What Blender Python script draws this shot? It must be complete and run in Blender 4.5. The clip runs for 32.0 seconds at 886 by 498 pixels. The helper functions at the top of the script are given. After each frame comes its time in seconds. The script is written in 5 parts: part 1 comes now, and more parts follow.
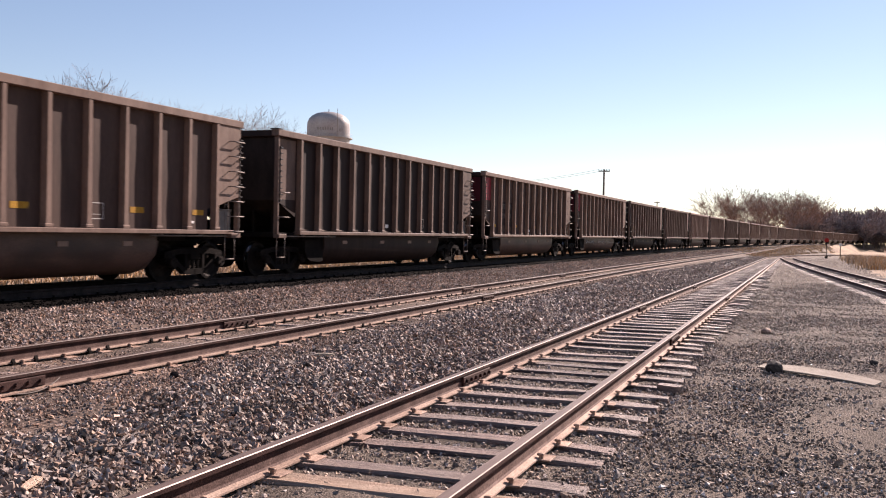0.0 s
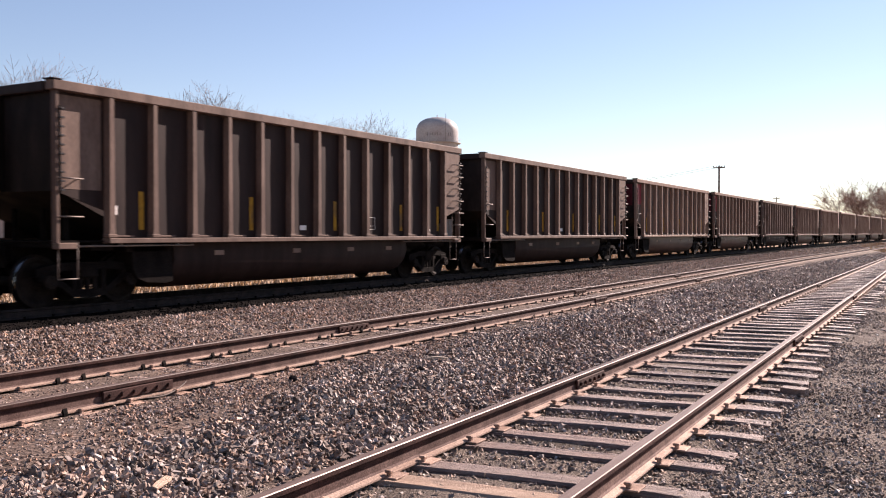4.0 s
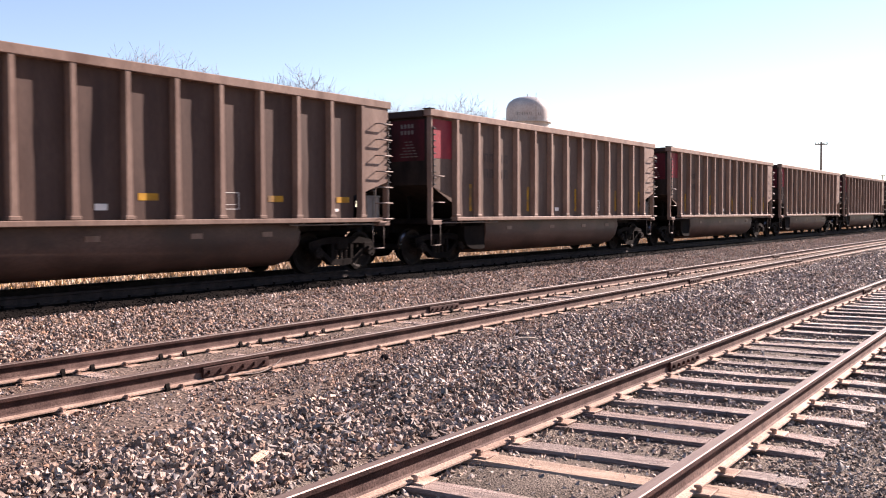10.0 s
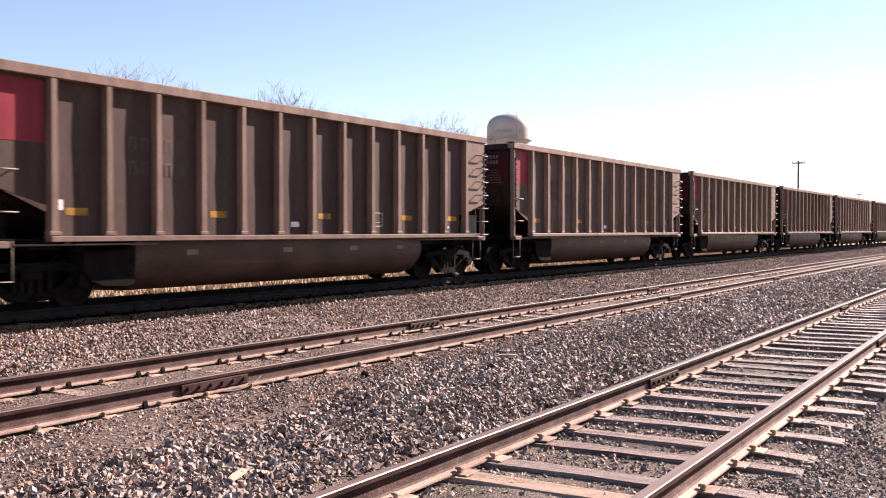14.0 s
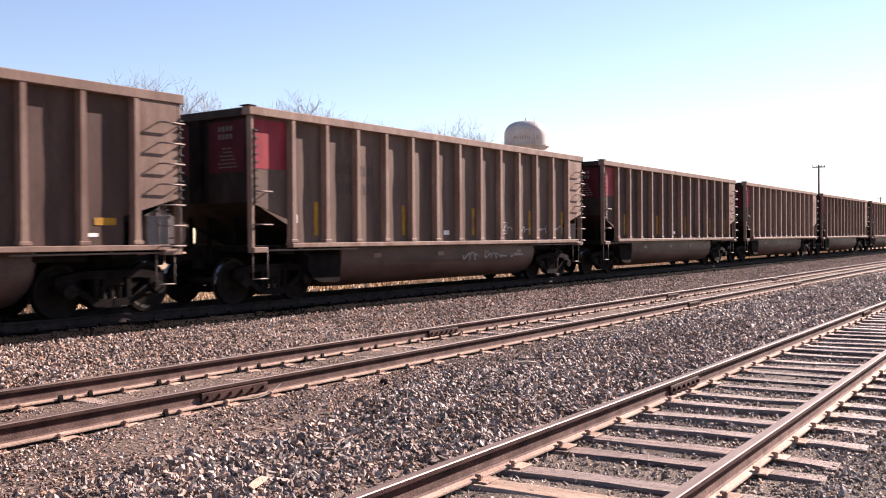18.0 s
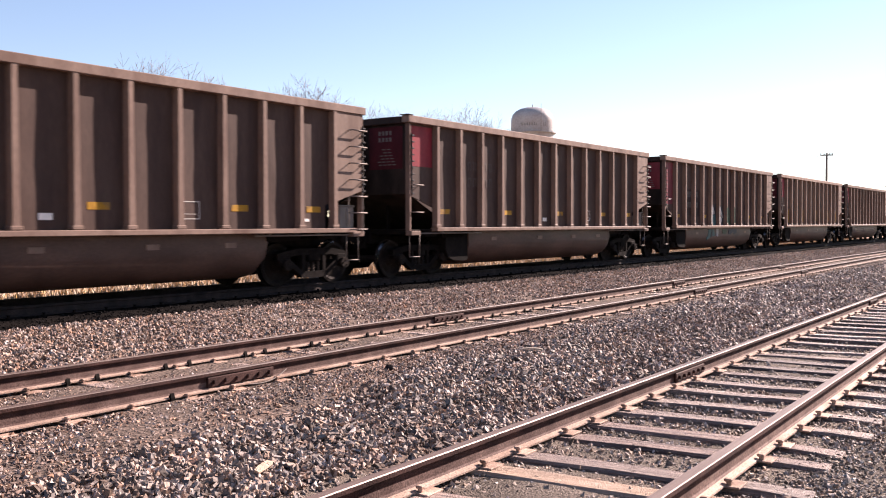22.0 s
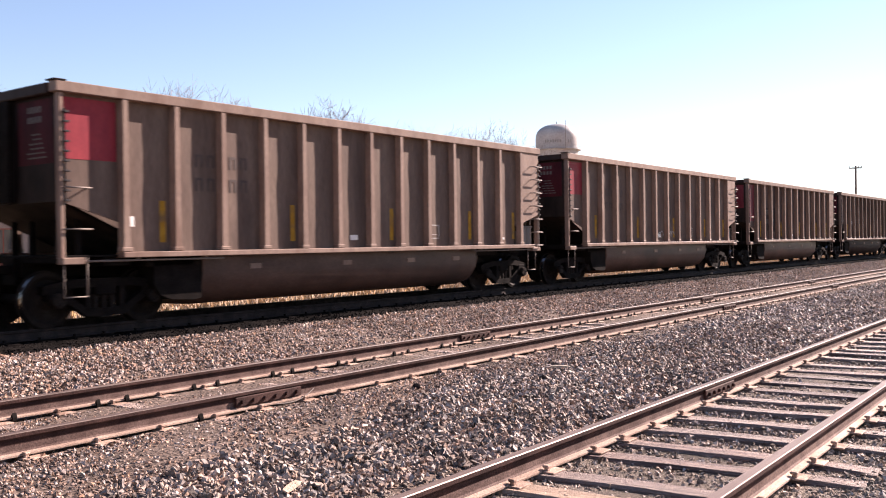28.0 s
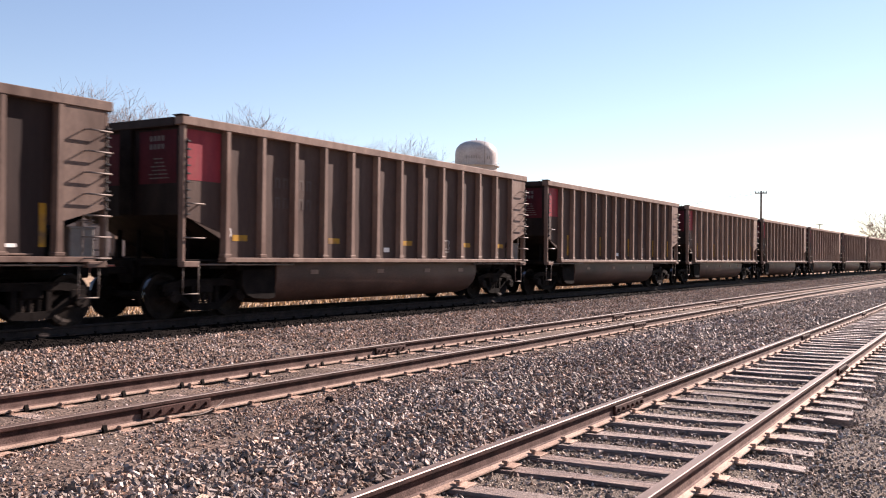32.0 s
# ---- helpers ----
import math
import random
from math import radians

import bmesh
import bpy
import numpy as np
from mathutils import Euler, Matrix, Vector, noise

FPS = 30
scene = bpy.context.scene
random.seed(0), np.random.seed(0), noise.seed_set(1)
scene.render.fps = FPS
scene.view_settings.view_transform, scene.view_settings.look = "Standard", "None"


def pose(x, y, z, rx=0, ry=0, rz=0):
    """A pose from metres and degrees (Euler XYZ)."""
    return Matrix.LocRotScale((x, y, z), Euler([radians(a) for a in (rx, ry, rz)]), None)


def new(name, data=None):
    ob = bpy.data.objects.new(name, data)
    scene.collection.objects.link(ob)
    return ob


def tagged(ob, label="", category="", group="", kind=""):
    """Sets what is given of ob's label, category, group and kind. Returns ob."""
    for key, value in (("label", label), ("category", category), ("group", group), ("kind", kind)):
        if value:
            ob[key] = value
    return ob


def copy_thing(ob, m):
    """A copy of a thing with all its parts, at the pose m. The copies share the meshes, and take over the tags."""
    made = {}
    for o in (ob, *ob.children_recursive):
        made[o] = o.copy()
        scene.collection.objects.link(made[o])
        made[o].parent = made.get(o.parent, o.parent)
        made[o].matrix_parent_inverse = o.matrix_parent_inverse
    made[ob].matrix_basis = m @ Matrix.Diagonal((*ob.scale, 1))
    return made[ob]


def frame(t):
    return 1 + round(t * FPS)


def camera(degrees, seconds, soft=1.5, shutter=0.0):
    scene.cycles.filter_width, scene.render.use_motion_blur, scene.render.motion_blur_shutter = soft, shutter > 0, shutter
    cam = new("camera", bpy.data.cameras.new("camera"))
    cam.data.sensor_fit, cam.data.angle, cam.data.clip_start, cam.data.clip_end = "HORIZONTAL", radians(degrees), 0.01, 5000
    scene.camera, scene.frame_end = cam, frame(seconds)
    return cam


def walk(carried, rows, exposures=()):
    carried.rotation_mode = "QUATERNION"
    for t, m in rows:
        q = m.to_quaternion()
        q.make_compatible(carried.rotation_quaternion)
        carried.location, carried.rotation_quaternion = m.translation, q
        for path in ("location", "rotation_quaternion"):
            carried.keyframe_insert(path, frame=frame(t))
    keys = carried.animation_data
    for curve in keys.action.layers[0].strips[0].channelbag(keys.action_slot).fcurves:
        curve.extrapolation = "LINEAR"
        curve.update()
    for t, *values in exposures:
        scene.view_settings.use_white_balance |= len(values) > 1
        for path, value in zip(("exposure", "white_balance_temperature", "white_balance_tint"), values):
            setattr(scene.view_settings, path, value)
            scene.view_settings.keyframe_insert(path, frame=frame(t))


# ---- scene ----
# ---- camera: held by hand on one spot, it only turns ----
EYE = (0.0, 0.0, 1.6)
# seconds, then the turn of the hand-held camera in degrees; it stays on one spot
TURNS = [
    (0, 89.316, -1.365, 21.054), (0.5, 89.335, -1.043, 21.07), (1, 89.259, -1.049, 21.1), (1.5, 89.218, -0.781, 21.754),
    (2, 89.243, -0.233, 25.574), (2.5, 89.61, -0.012, 27.017), (3, 89.836, 0.7, 27.132), (3.5, 89.61, 0.031, 27.786),
    (5.5, 89.134, -0.271, 27.999), (6, 89.253, -0.19, 27.846), (6.5, 89.459, -0.244, 27.862), (7, 89.37, -0.64, 28.171),
    (7.5, 89.052, -0.897, 28.575), (8, 88.7, -0.662, 28.975), (8.5, 88.288, -0.53, 29.579), (9, 88.035, 0.636, 30.587),
    (9.5, 88.059, 0.425, 32.7), (10, 88.182, 0.01, 33.57), (10.5, 88.504, 0.301, 33.626), (11, 88.961, 0.003, 33.21),
    (11.5, 89.384, 0.143, 33.015), (12, 89.69, 0.218, 32.791), (12.5, 89.749, 0.315, 32.478), (13, 89.66, 0.2, 32.343),
    (13.5, 89.48, 0.073, 32.284), (14, 89.236, -0.159, 32.371), (14.5, 89.006, -0.221, 32.425), (16.5, 88.867, 0.295, 33.011),
    (17, 89.121, 0.483, 33.408), (17.5, 89.488, 0.469, 33.489), (18, 89.679, 0.23, 33.502), (18.5, 89.711, -0.021, 33.522),
    (19, 89.741, -0.258, 33.482), (19.5, 89.798, 0.094, 33.467), (20, 89.689, 0.059, 33.686), (20.5, 89.499, -0.004, 33.786),
    (21, 89.127, -0.454, 33.923), (21.5, 88.878, -0.299, 33.949), (22, 88.824, -0.076, 33.881), (22.5, 88.87, 0.343, 33.936),
    (23, 88.713, 0.834, 34.201), (23.5, 88.765, 0.361, 34.798), (24, 89.444, 0.942, 35.265), (24.5, 90.079, 0.965, 35.377),
    (25, 90.37, 0.882, 35.399), (25.5, 90.543, 0.695, 35.406), (27.5, 90.11, 0.575, 35.445), (28, 89.967, 0.565, 35.486),
    (28.5, 89.874, -0.127, 35.398), (29, 89.456, -0.612, 35.182), (29.5, 89.276, -0.777, 33.607), (30, 89.657, -0.787, 32.312),
    (30.5, 90.048, -0.925, 31.52), (31, 90.299, -0.638, 31.058), (31.5, 90.51, -0.645, 30.778), (32, 90.819, -0.832, 30.308),
]
cam = camera(51.65, 32.0, soft=1.1, shutter=0.13)
walk(cam, [(t, pose(*EYE, rx, ry, rz)) for t, rx, ry, rz in TURNS],
     exposures=[(0, 1.34, 6700, 24), (2, 1.33, 6700, 24), (3, 1.42, 6700, 24), (6, 1.52, 6650, 24), (10, 1.9, 6650, 24), (13, 1.87, 6650, 24), (20, 1.84, 6650, 24), (23, 1.87, 6650, 24), (25, 1.94, 6650, 24), (30, 1.91, 6650, 23), (32, 1.66, 6650, 22)])

# ---- light: a low clear winter sun ahead of the camera, just right of the main line ----
SUN_AZ, SUN_EL = 16.5, 29.5     # degrees clockwise from +y, degrees above the horizon
world = bpy.data.worlds.new("sky")
scene.world = world
world.use_nodes = True
wn = world.node_tree.nodes
sky = wn.new("ShaderNodeTexSky")
sky.sky_type, sky.sun_disc = "NISHITA", False
sky.sun_elevation, sky.sun_rotation = radians(SUN_EL), radians(SUN_AZ)
sky.altitude, sky.air_density, sky.dust_density, sky.ozone_density = 0, 1.0, 0.05, 1.5
wn["Background"].inputs["Strength"].default_value = 0.05
world.node_tree.links.new(sky.outputs[0], wn["Background"].inputs["Color"])
sun = new("sun", bpy.data.lights.new("sun", "SUN"))
sun.data.energy, sun.data.angle, sun.data.color = 5.0, radians(0.53), (1.0, 0.88, 0.76)
sun.rotation_euler = (radians(90 - SUN_EL), 0, radians(180 - SUN_AZ))

# ---- materials ----
MATS = {}


def mat(name, a, b, scale=4.0, fine=60.0, rough=0.7, metal=0.0, bump=0.3, stretch=(1, 1, 1), dirt=None, island=False, spread=0.15, depth=0.01, spec=0.12):
    """Two colours mixed by a broad and a fine noise, shifted by each object's random number, with fine relief."""
    m = MATS[name] = bpy.data.materials.new(name)
    m.use_nodes = True
    n, l = m.node_tree.nodes, m.node_tree.links
    p = n["Principled BSDF"]
    p.inputs["Roughness"].default_value, p.inputs["Metallic"].default_value, p.inputs["Specular IOR Level"].default_value = rough, metal, spec
    co, info, shift, mp = n.new("ShaderNodeTexCoord"), n.new("ShaderNodeObjectInfo"), n.new("ShaderNodeVectorMath"), n.new("ShaderNodeMapping")
    shift.operation = "MULTIPLY_ADD"
    shift.inputs[1].default_value = (1, 1, 1)
    l.new(co.outputs["Object"], mp.inputs["Vector"])
    mp.inputs["Scale"].default_value = stretch
    l.new(mp.outputs[0], shift.inputs[0])
    mul = n.new("ShaderNodeMath")
    mul.operation = "MULTIPLY"
    mul.inputs[1].default_value = 37.0
    l.new(info.outputs["Random"], mul.inputs[0])
    l.new(mul.outputs[0], shift.inputs[2])

    def noisy(s, detail):
        t = n.new("ShaderNodeTexNoise")
        t.inputs["Scale"].default_value, t.inputs["Detail"].default_value = s, detail
        l.new(shift.outputs[0], t.inputs["Vector"])
        return t

    big, small = noisy(scale, 4.0), noisy(fine, 3.0)
    ramp = n.new("ShaderNodeValToRGB")
    ramp.color_ramp.elements[0].position, ramp.color_ramp.elements[1].position = 0.32, 0.68
    ramp.color_ramp.elements[0].color, ramp.color_ramp.elements[1].color = (*a, 1), (*b, 1)
    l.new(big.outputs["Fac"], ramp.inputs[0])
    hsv = n.new("ShaderNodeHueSaturation")
    l.new(ramp.outputs[0], hsv.inputs["Color"])
    val = n.new("ShaderNodeMapRange")
    val.inputs["From Min"].default_value, val.inputs["From Max"].default_value = 0.3, 0.7
    val.inputs["To Min"].default_value, val.inputs["To Max"].default_value = 1 - spread * 2, 1 + spread * 2
    l.new(small.outputs["Fac"], val.inputs["Value"])
    each = n.new("ShaderNodeMapRange")
    each.inputs["To Min"].default_value, each.inputs["To Max"].default_value = (1 - spread * (3.2 if island else 1), 1 + spread * (3.2 if island else 1))
    if island:
        tone = n.new("ShaderNodeMath")
        tone.operation = "FRACT"
        wide = n.new("ShaderNodeMath")
        wide.operation = "MULTIPLY"
        wide.inputs[1].default_value = 7.31
        sat = n.new("ShaderNodeMapRange")
        sat.inputs["To Min"].default_value, sat.inputs["To Max"].default_value = 0.5, 1.4
        l.new(wide.outputs[0], tone.inputs[0])
        l.new(tone.outputs[0], sat.inputs["Value"])
        l.new(sat.outputs[0], hsv.inputs["Saturation"])
        geo = n.new("ShaderNodeNewGeometry")
        l.new(geo.outputs["Random Per Island"], each.inputs["Value"])
        l.new(geo.outputs["Random Per Island"], wide.inputs[0])
    else:
        l.new(info.outputs["Random"], each.inputs["Value"])
    vm = n.new("ShaderNodeMath")
    vm.operation = "MULTIPLY"
    l.new(val.outputs[0], vm.inputs[0])
    l.new(each.outputs[0], vm.inputs[1])
    l.new(vm.outputs[0], hsv.inputs["Value"])
    col = hsv.outputs[0]
    if dirt:
        third = noisy(scale * 0.45, 6.0)
        r2 = n.new("ShaderNodeValToRGB")
        r2.color_ramp.elements[0].position, r2.color_ramp.elements[1].position = dirt[1], min(1.0, dirt[1] + 0.16)
        l.new(third.outputs["Fac"], r2.inputs[0])
        mix = n.new("ShaderNodeMixRGB")
        mix.inputs["Color2"].default_value = (*dirt[0], 1)
        l.new(r2.outputs[0], mix.inputs["Fac"])
        l.new(col, mix.inputs["Color1"])
        col = mix.outputs[0]
    l.new(col, p.inputs["Base Color"])
    if bump:
        bp = n.new("ShaderNodeBump")
        bp.inputs["Strength"].default_value, bp.inputs["Distance"].default_value = bump, depth
        l.new(small.outputs["Fac"], bp.inputs["Height"])
        l.new(bp.outputs[0], p.inputs["Normal"])
    return m


def plain(name, c, rough=0.6, metal=0.0):
    return mat(name, [v * 0.88 for v in c], [min(1, v * 1.1) for v in c], 6, 90, rough, metal, 0.1, spread=0.06)


mat("ground_gravel", (0.066, 0.049, 0.0405), (0.128, 0.094, 0.077), 0.5, 28, 0.95, bump=1.0, dirt=((0.165, 0.108, 0.08), 0.60), spread=0.36, depth=0.03, spec=0.12)
# coal dirt plus the train's shade, put into one near-black colour
mat("shaded_coal_bed", (0.0035, 0.0031, 0.0031), (0.0095, 0.008, 0.0076), 1.5, 30, 0.95, bump=1.0, spread=0.3, depth=0.03, spec=0.02)
mat("cinder", (0.071, 0.0565, 0.047), (0.162, 0.131, 0.109), 1.4, 70, 0.95, bump=1.0, dirt=((0.205, 0.165, 0.137), 0.56), spread=0.45, depth=0.05, spec=0.12)
mat("stone", (0.138, 0.101, 0.083), (0.345, 0.263, 0.22), 2.5, 40, 0.68, bump=0.5, island=True, spread=0.2, spec=0.22)
mat("stone_brown", (0.172, 0.117, 0.0925), (0.338, 0.244, 0.198), 2.0, 40, 0.8, bump=0.5, island=True, spread=0.22, spec=0.16)
mat("stone_cinder", (0.15, 0.117, 0.096), (0.36, 0.287, 0.24), 2.5, 40, 0.75, bump=0.5, island=True, spread=0.2, spec=0.15)
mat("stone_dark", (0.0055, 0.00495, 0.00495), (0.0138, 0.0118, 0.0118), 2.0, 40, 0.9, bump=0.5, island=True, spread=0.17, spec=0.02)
mat("tie_wood", (0.105, 0.0635, 0.052), (0.255, 0.172, 0.142), 3.0, 50, 0.62, bump=1.0, stretch=(0.5, 9, 9), dirt=((0.06, 0.036, 0.031), 0.54), spread=0.3, spec=0.42, depth=0.015)
mat("tie_pale", (0.36, 0.25, 0.185), (0.48, 0.36, 0.28), 3.0, 50, 0.8, bump=0.9, stretch=(0.5, 9, 9), dirt=((0.17, 0.11, 0.08), 0.62), spread=0.15, spec=0.12)
mat("tie_grey", (0.19, 0.133, 0.112), (0.37, 0.27, 0.228), 3.0, 50, 0.62, bump=1.0, stretch=(0.5, 9, 9), dirt=((0.07, 0.047, 0.04), 0.56), spread=0.26, spec=0.42, depth=0.015)
# rust, darkened further by the head's shade painted into it
mat("rail_rust", (0.03, 0.0145, 0.013), (0.068, 0.034, 0.029), 5.0, 80, 0.8, 0.1, 0.4, spread=0.2)
mat("rail_top", (0.22, 0.155, 0.13), (0.33, 0.245, 0.213), 3.0, 120, 0.5, 0.15, 0.08, stretch=(6, 0.2, 6), spread=0.1, spec=0.3)
mat("rail_tread", (0.085, 0.056, 0.047), (0.14, 0.097, 0.082), 3.0, 120, 0.58, 0.0, 0.2, stretch=(6, 0.2, 6), spread=0.16, spec=0.22)
# lower web, paler: light thrown up by the foot is put into the colour
mat("rail_web", (0.085, 0.052, 0.045), (0.15, 0.1, 0.086), 5.0, 80, 0.85, 0.0, 0.4, spread=0.2)
# main-line rail: the shadow of the cars is put into the colour
mat("rail_shaded", (0.018, 0.014, 0.014), (0.04, 0.03, 0.028), 5.0, 80, 0.85, 0.0, 0.4, spread=0.2)
# the foot's tan holds the sun that falls on it
mat("rail_base", (0.27, 0.185, 0.145), (0.40, 0.295, 0.24), 3.0, 70, 0.8, 0.0, 0.4, dirt=((0.16, 0.1, 0.08), 0.6), spread=0.2)
mat("steel_rust", (0.25, 0.16, 0.12), (0.42, 0.3, 0.24), 9.0, 90, 0.75, 0.1, 0.5, dirt=((0.12, 0.07, 0.055), 0.56), spread=0.2)
# side sheets: darker than the trim, shade between the stakes is painted in
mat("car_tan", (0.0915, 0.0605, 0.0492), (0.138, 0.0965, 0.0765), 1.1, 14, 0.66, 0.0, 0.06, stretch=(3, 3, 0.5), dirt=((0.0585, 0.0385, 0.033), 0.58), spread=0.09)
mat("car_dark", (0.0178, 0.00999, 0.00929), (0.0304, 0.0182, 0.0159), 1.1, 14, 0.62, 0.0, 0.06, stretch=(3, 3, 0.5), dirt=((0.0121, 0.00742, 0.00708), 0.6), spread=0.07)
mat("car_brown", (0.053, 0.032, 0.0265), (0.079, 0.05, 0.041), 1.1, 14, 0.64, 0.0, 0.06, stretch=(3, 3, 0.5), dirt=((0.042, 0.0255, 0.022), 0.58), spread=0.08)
# trims: the same paints again, paler as their sunlit copies
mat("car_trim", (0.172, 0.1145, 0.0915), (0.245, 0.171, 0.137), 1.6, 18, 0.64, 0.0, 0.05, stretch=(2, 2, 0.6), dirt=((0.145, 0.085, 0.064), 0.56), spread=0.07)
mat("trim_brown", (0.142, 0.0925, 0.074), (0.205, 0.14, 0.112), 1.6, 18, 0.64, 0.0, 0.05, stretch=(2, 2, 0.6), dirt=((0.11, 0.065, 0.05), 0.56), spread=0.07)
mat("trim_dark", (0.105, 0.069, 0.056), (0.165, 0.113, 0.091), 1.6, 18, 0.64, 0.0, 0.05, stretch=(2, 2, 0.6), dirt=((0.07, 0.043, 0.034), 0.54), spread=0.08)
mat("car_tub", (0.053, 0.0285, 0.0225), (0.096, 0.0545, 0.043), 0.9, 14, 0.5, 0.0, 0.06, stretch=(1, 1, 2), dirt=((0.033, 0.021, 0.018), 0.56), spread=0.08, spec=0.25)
# end colours: coal dirt, and the shade of the sunless end painted in
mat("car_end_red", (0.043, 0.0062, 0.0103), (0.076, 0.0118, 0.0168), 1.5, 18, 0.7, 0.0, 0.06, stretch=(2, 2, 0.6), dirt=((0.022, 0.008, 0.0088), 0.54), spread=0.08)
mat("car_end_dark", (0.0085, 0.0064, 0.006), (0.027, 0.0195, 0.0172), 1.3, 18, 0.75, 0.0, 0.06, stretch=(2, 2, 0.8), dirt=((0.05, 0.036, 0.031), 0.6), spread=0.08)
mat("panel_red", (0.185, 0.018, 0.03), (0.265, 0.034, 0.043), 1.8, 20, 0.5, 0.0, 0.05, stretch=(2, 2, 0.6), dirt=((0.15, 0.058, 0.05), 0.64), spread=0.06)
# black steel and wheels, taken lower still: shade beneath the cars is in the colour
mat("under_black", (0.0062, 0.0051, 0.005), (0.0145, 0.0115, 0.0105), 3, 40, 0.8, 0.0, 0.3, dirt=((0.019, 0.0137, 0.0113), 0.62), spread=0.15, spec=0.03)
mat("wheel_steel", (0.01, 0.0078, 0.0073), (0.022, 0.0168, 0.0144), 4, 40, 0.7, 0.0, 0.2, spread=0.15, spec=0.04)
mat("tread", (0.225, 0.21, 0.2), (0.3, 0.285, 0.275), 4, 60, 0.25, 1.0, 0.05, spread=0.05)
mat("panel_maroon", (0.11, 0.016, 0.024), (0.17, 0.034, 0.042), 1.8, 20, 0.55, 0.0, 0.05, stretch=(2, 2, 0.6), dirt=((0.07, 0.03, 0.027), 0.6), spread=0.05)
mat("yellow", (0.30, 0.15, 0.016), (0.40, 0.215, 0.024), 6, 60, 0.6, 0.0, 0.1, dirt=((0.16, 0.1, 0.05), 0.5), spread=0.1)
plain("white_paint", (0.72, 0.69, 0.66), 0.55)
plain("black_paint", (0.03, 0.028, 0.03), 0.6)
plain("stencil_white", (0.5, 0.47, 0.45), 0.6)
plain("stencil_paint", (0.075, 0.055, 0.05), 0.6)
plain("teal_paint", (0.028, 0.085, 0.09), 0.5)
plain("blue_paint", (0.022, 0.027, 0.046), 0.5)
plain("green_paint", (0.016, 0.04, 0.022), 0.5)
plain("dark_rock", (0.06, 0.052, 0.048), 0.8)
plain("box_grey", (0.17, 0.16, 0.15), 0.7)
plain("rung_steel", (0.16, 0.13, 0.115), 0.5, 0.1)
mat("tank_white", (0.306, 0.297, 0.297), (0.432, 0.423, 0.419), 0.15, 2, 0.5, 0.0, 0.03, dirt=((0.288, 0.225, 0.207), 0.58), spread=0.06)
mat("pole_wood", (0.12, 0.09, 0.07), (0.2, 0.155, 0.125), 2, 30, 0.9, 0.0, 0.4, stretch=(6, 6, 0.4), spread=0.15)
mat("bark", (0.135, 0.1, 0.088), (0.24, 0.185, 0.165), 2, 20, 0.9, 0.0, 0.3, spread=0.12)
# distant bark, lightened: the haze of the distance is in its colour
mat("bark_haze", (0.2, 0.153, 0.143), (0.3, 0.235, 0.22), 0.4, 6, 0.95, 0.0, 0.0, island=True, spread=0.1)
mat("bark_pale", (0.2, 0.132, 0.108), (0.3, 0.21, 0.175), 0.4, 6, 0.95, 0.0, 0.0, island=True, spread=0.1)
mat("shop_wall", (0.24, 0.206, 0.192), (0.317, 0.278, 0.259), 0.3, 6, 0.9, 0.0, 0.2, spread=0.06)
mat("shop_trim", (0.22, 0.08, 0.06), (0.32, 0.14, 0.11), 0.5, 9, 0.8, 0.0, 0.1, spread=0.06)
mat("roof_felt", (0.09, 0.08, 0.075), (0.16, 0.14, 0.13), 0.4, 8, 0.9, 0.0, 0.2, spread=0.08)
mat("dark_glass", (0.03, 0.035, 0.04), (0.05, 0.055, 0.06), 1, 20, 0.08, 0.0, 0.0, spread=0.03, spec=0.5)
mat("dry_grass", (0.36, 0.245, 0.145), (0.5, 0.365, 0.24), 0.6, 12, 0.9, 0.0, 0.0, island=True, spread=0.12)
mat("field", (0.2, 0.135, 0.088), (0.33, 0.24, 0.16), 0.15, 5, 0.95, 0.0, 0.6, dirt=((0.16, 0.105, 0.078), 0.58), spread=0.24, depth=0.05)
mat("board", (0.288, 0.241, 0.194), (0.389, 0.338, 0.281), 2, 40, 0.85, 0.0, 0.3, stretch=(1, 8, 8), spread=0.1)
mat("sign_red", (0.3, 0.018, 0.018), (0.36, 0.036, 0.03), 3, 40, 0.5, spread=0.05)

plain("spray_white", (0.36, 0.34, 0.325), 0.6)
plain("stencil_grey", (0.125, 0.11, 0.1), 0.6)
# ---- small builders ----
def mesh_of(name, bm, material):
    me = bpy.data.meshes.new(name)
    bm.normal_update()
    bm.to_mesh(me)
    bm.free()
    for m in (material if isinstance(material, (list, tuple)) else [material]):
        me.materials.append(MATS[m])
    return me


def put(name, me, parent=None, m=None, label="", **tags):
    ob = new(name, me)
    ob.parent = parent
    if m is not None:
        ob.matrix_basis = m
    return tagged(ob, label, **tags)


def part(name, bm, material, parent, label="", m=None):
    return put(name, mesh_of(name, bm, material), parent, m, label)


def box(bm, x0, x1, y0, y1, z0, z1, bevel=0.0, mi=0):
    v = [bm.verts.new(p) for p in ((x0, y0, z0), (x1, y0, z0), (x1, y1, z0), (x0, y1, z0), (x0, y0, z1), (x1, y0, z1), (x1, y1, z1), (x0, y1, z1))]
    fs = [bm.faces.new([v[i] for i in q]) for q in ((3, 2, 1, 0), (4, 5, 6, 7), (0, 1, 5, 4), (1, 2, 6, 5), (2, 3, 7, 6), (3, 0, 4, 7))]
    for f in fs:
        f.material_index = mi
    if bevel:
        bmesh.ops.bevel(bm, geom=list({e for f in fs for e in f.edges}), offset=bevel, segments=1, affect="EDGES", profile=0.7)
    return v


def boxed(*args, **kw):
    bm = bmesh.new()
    box(bm, *args, **kw)
    return bm


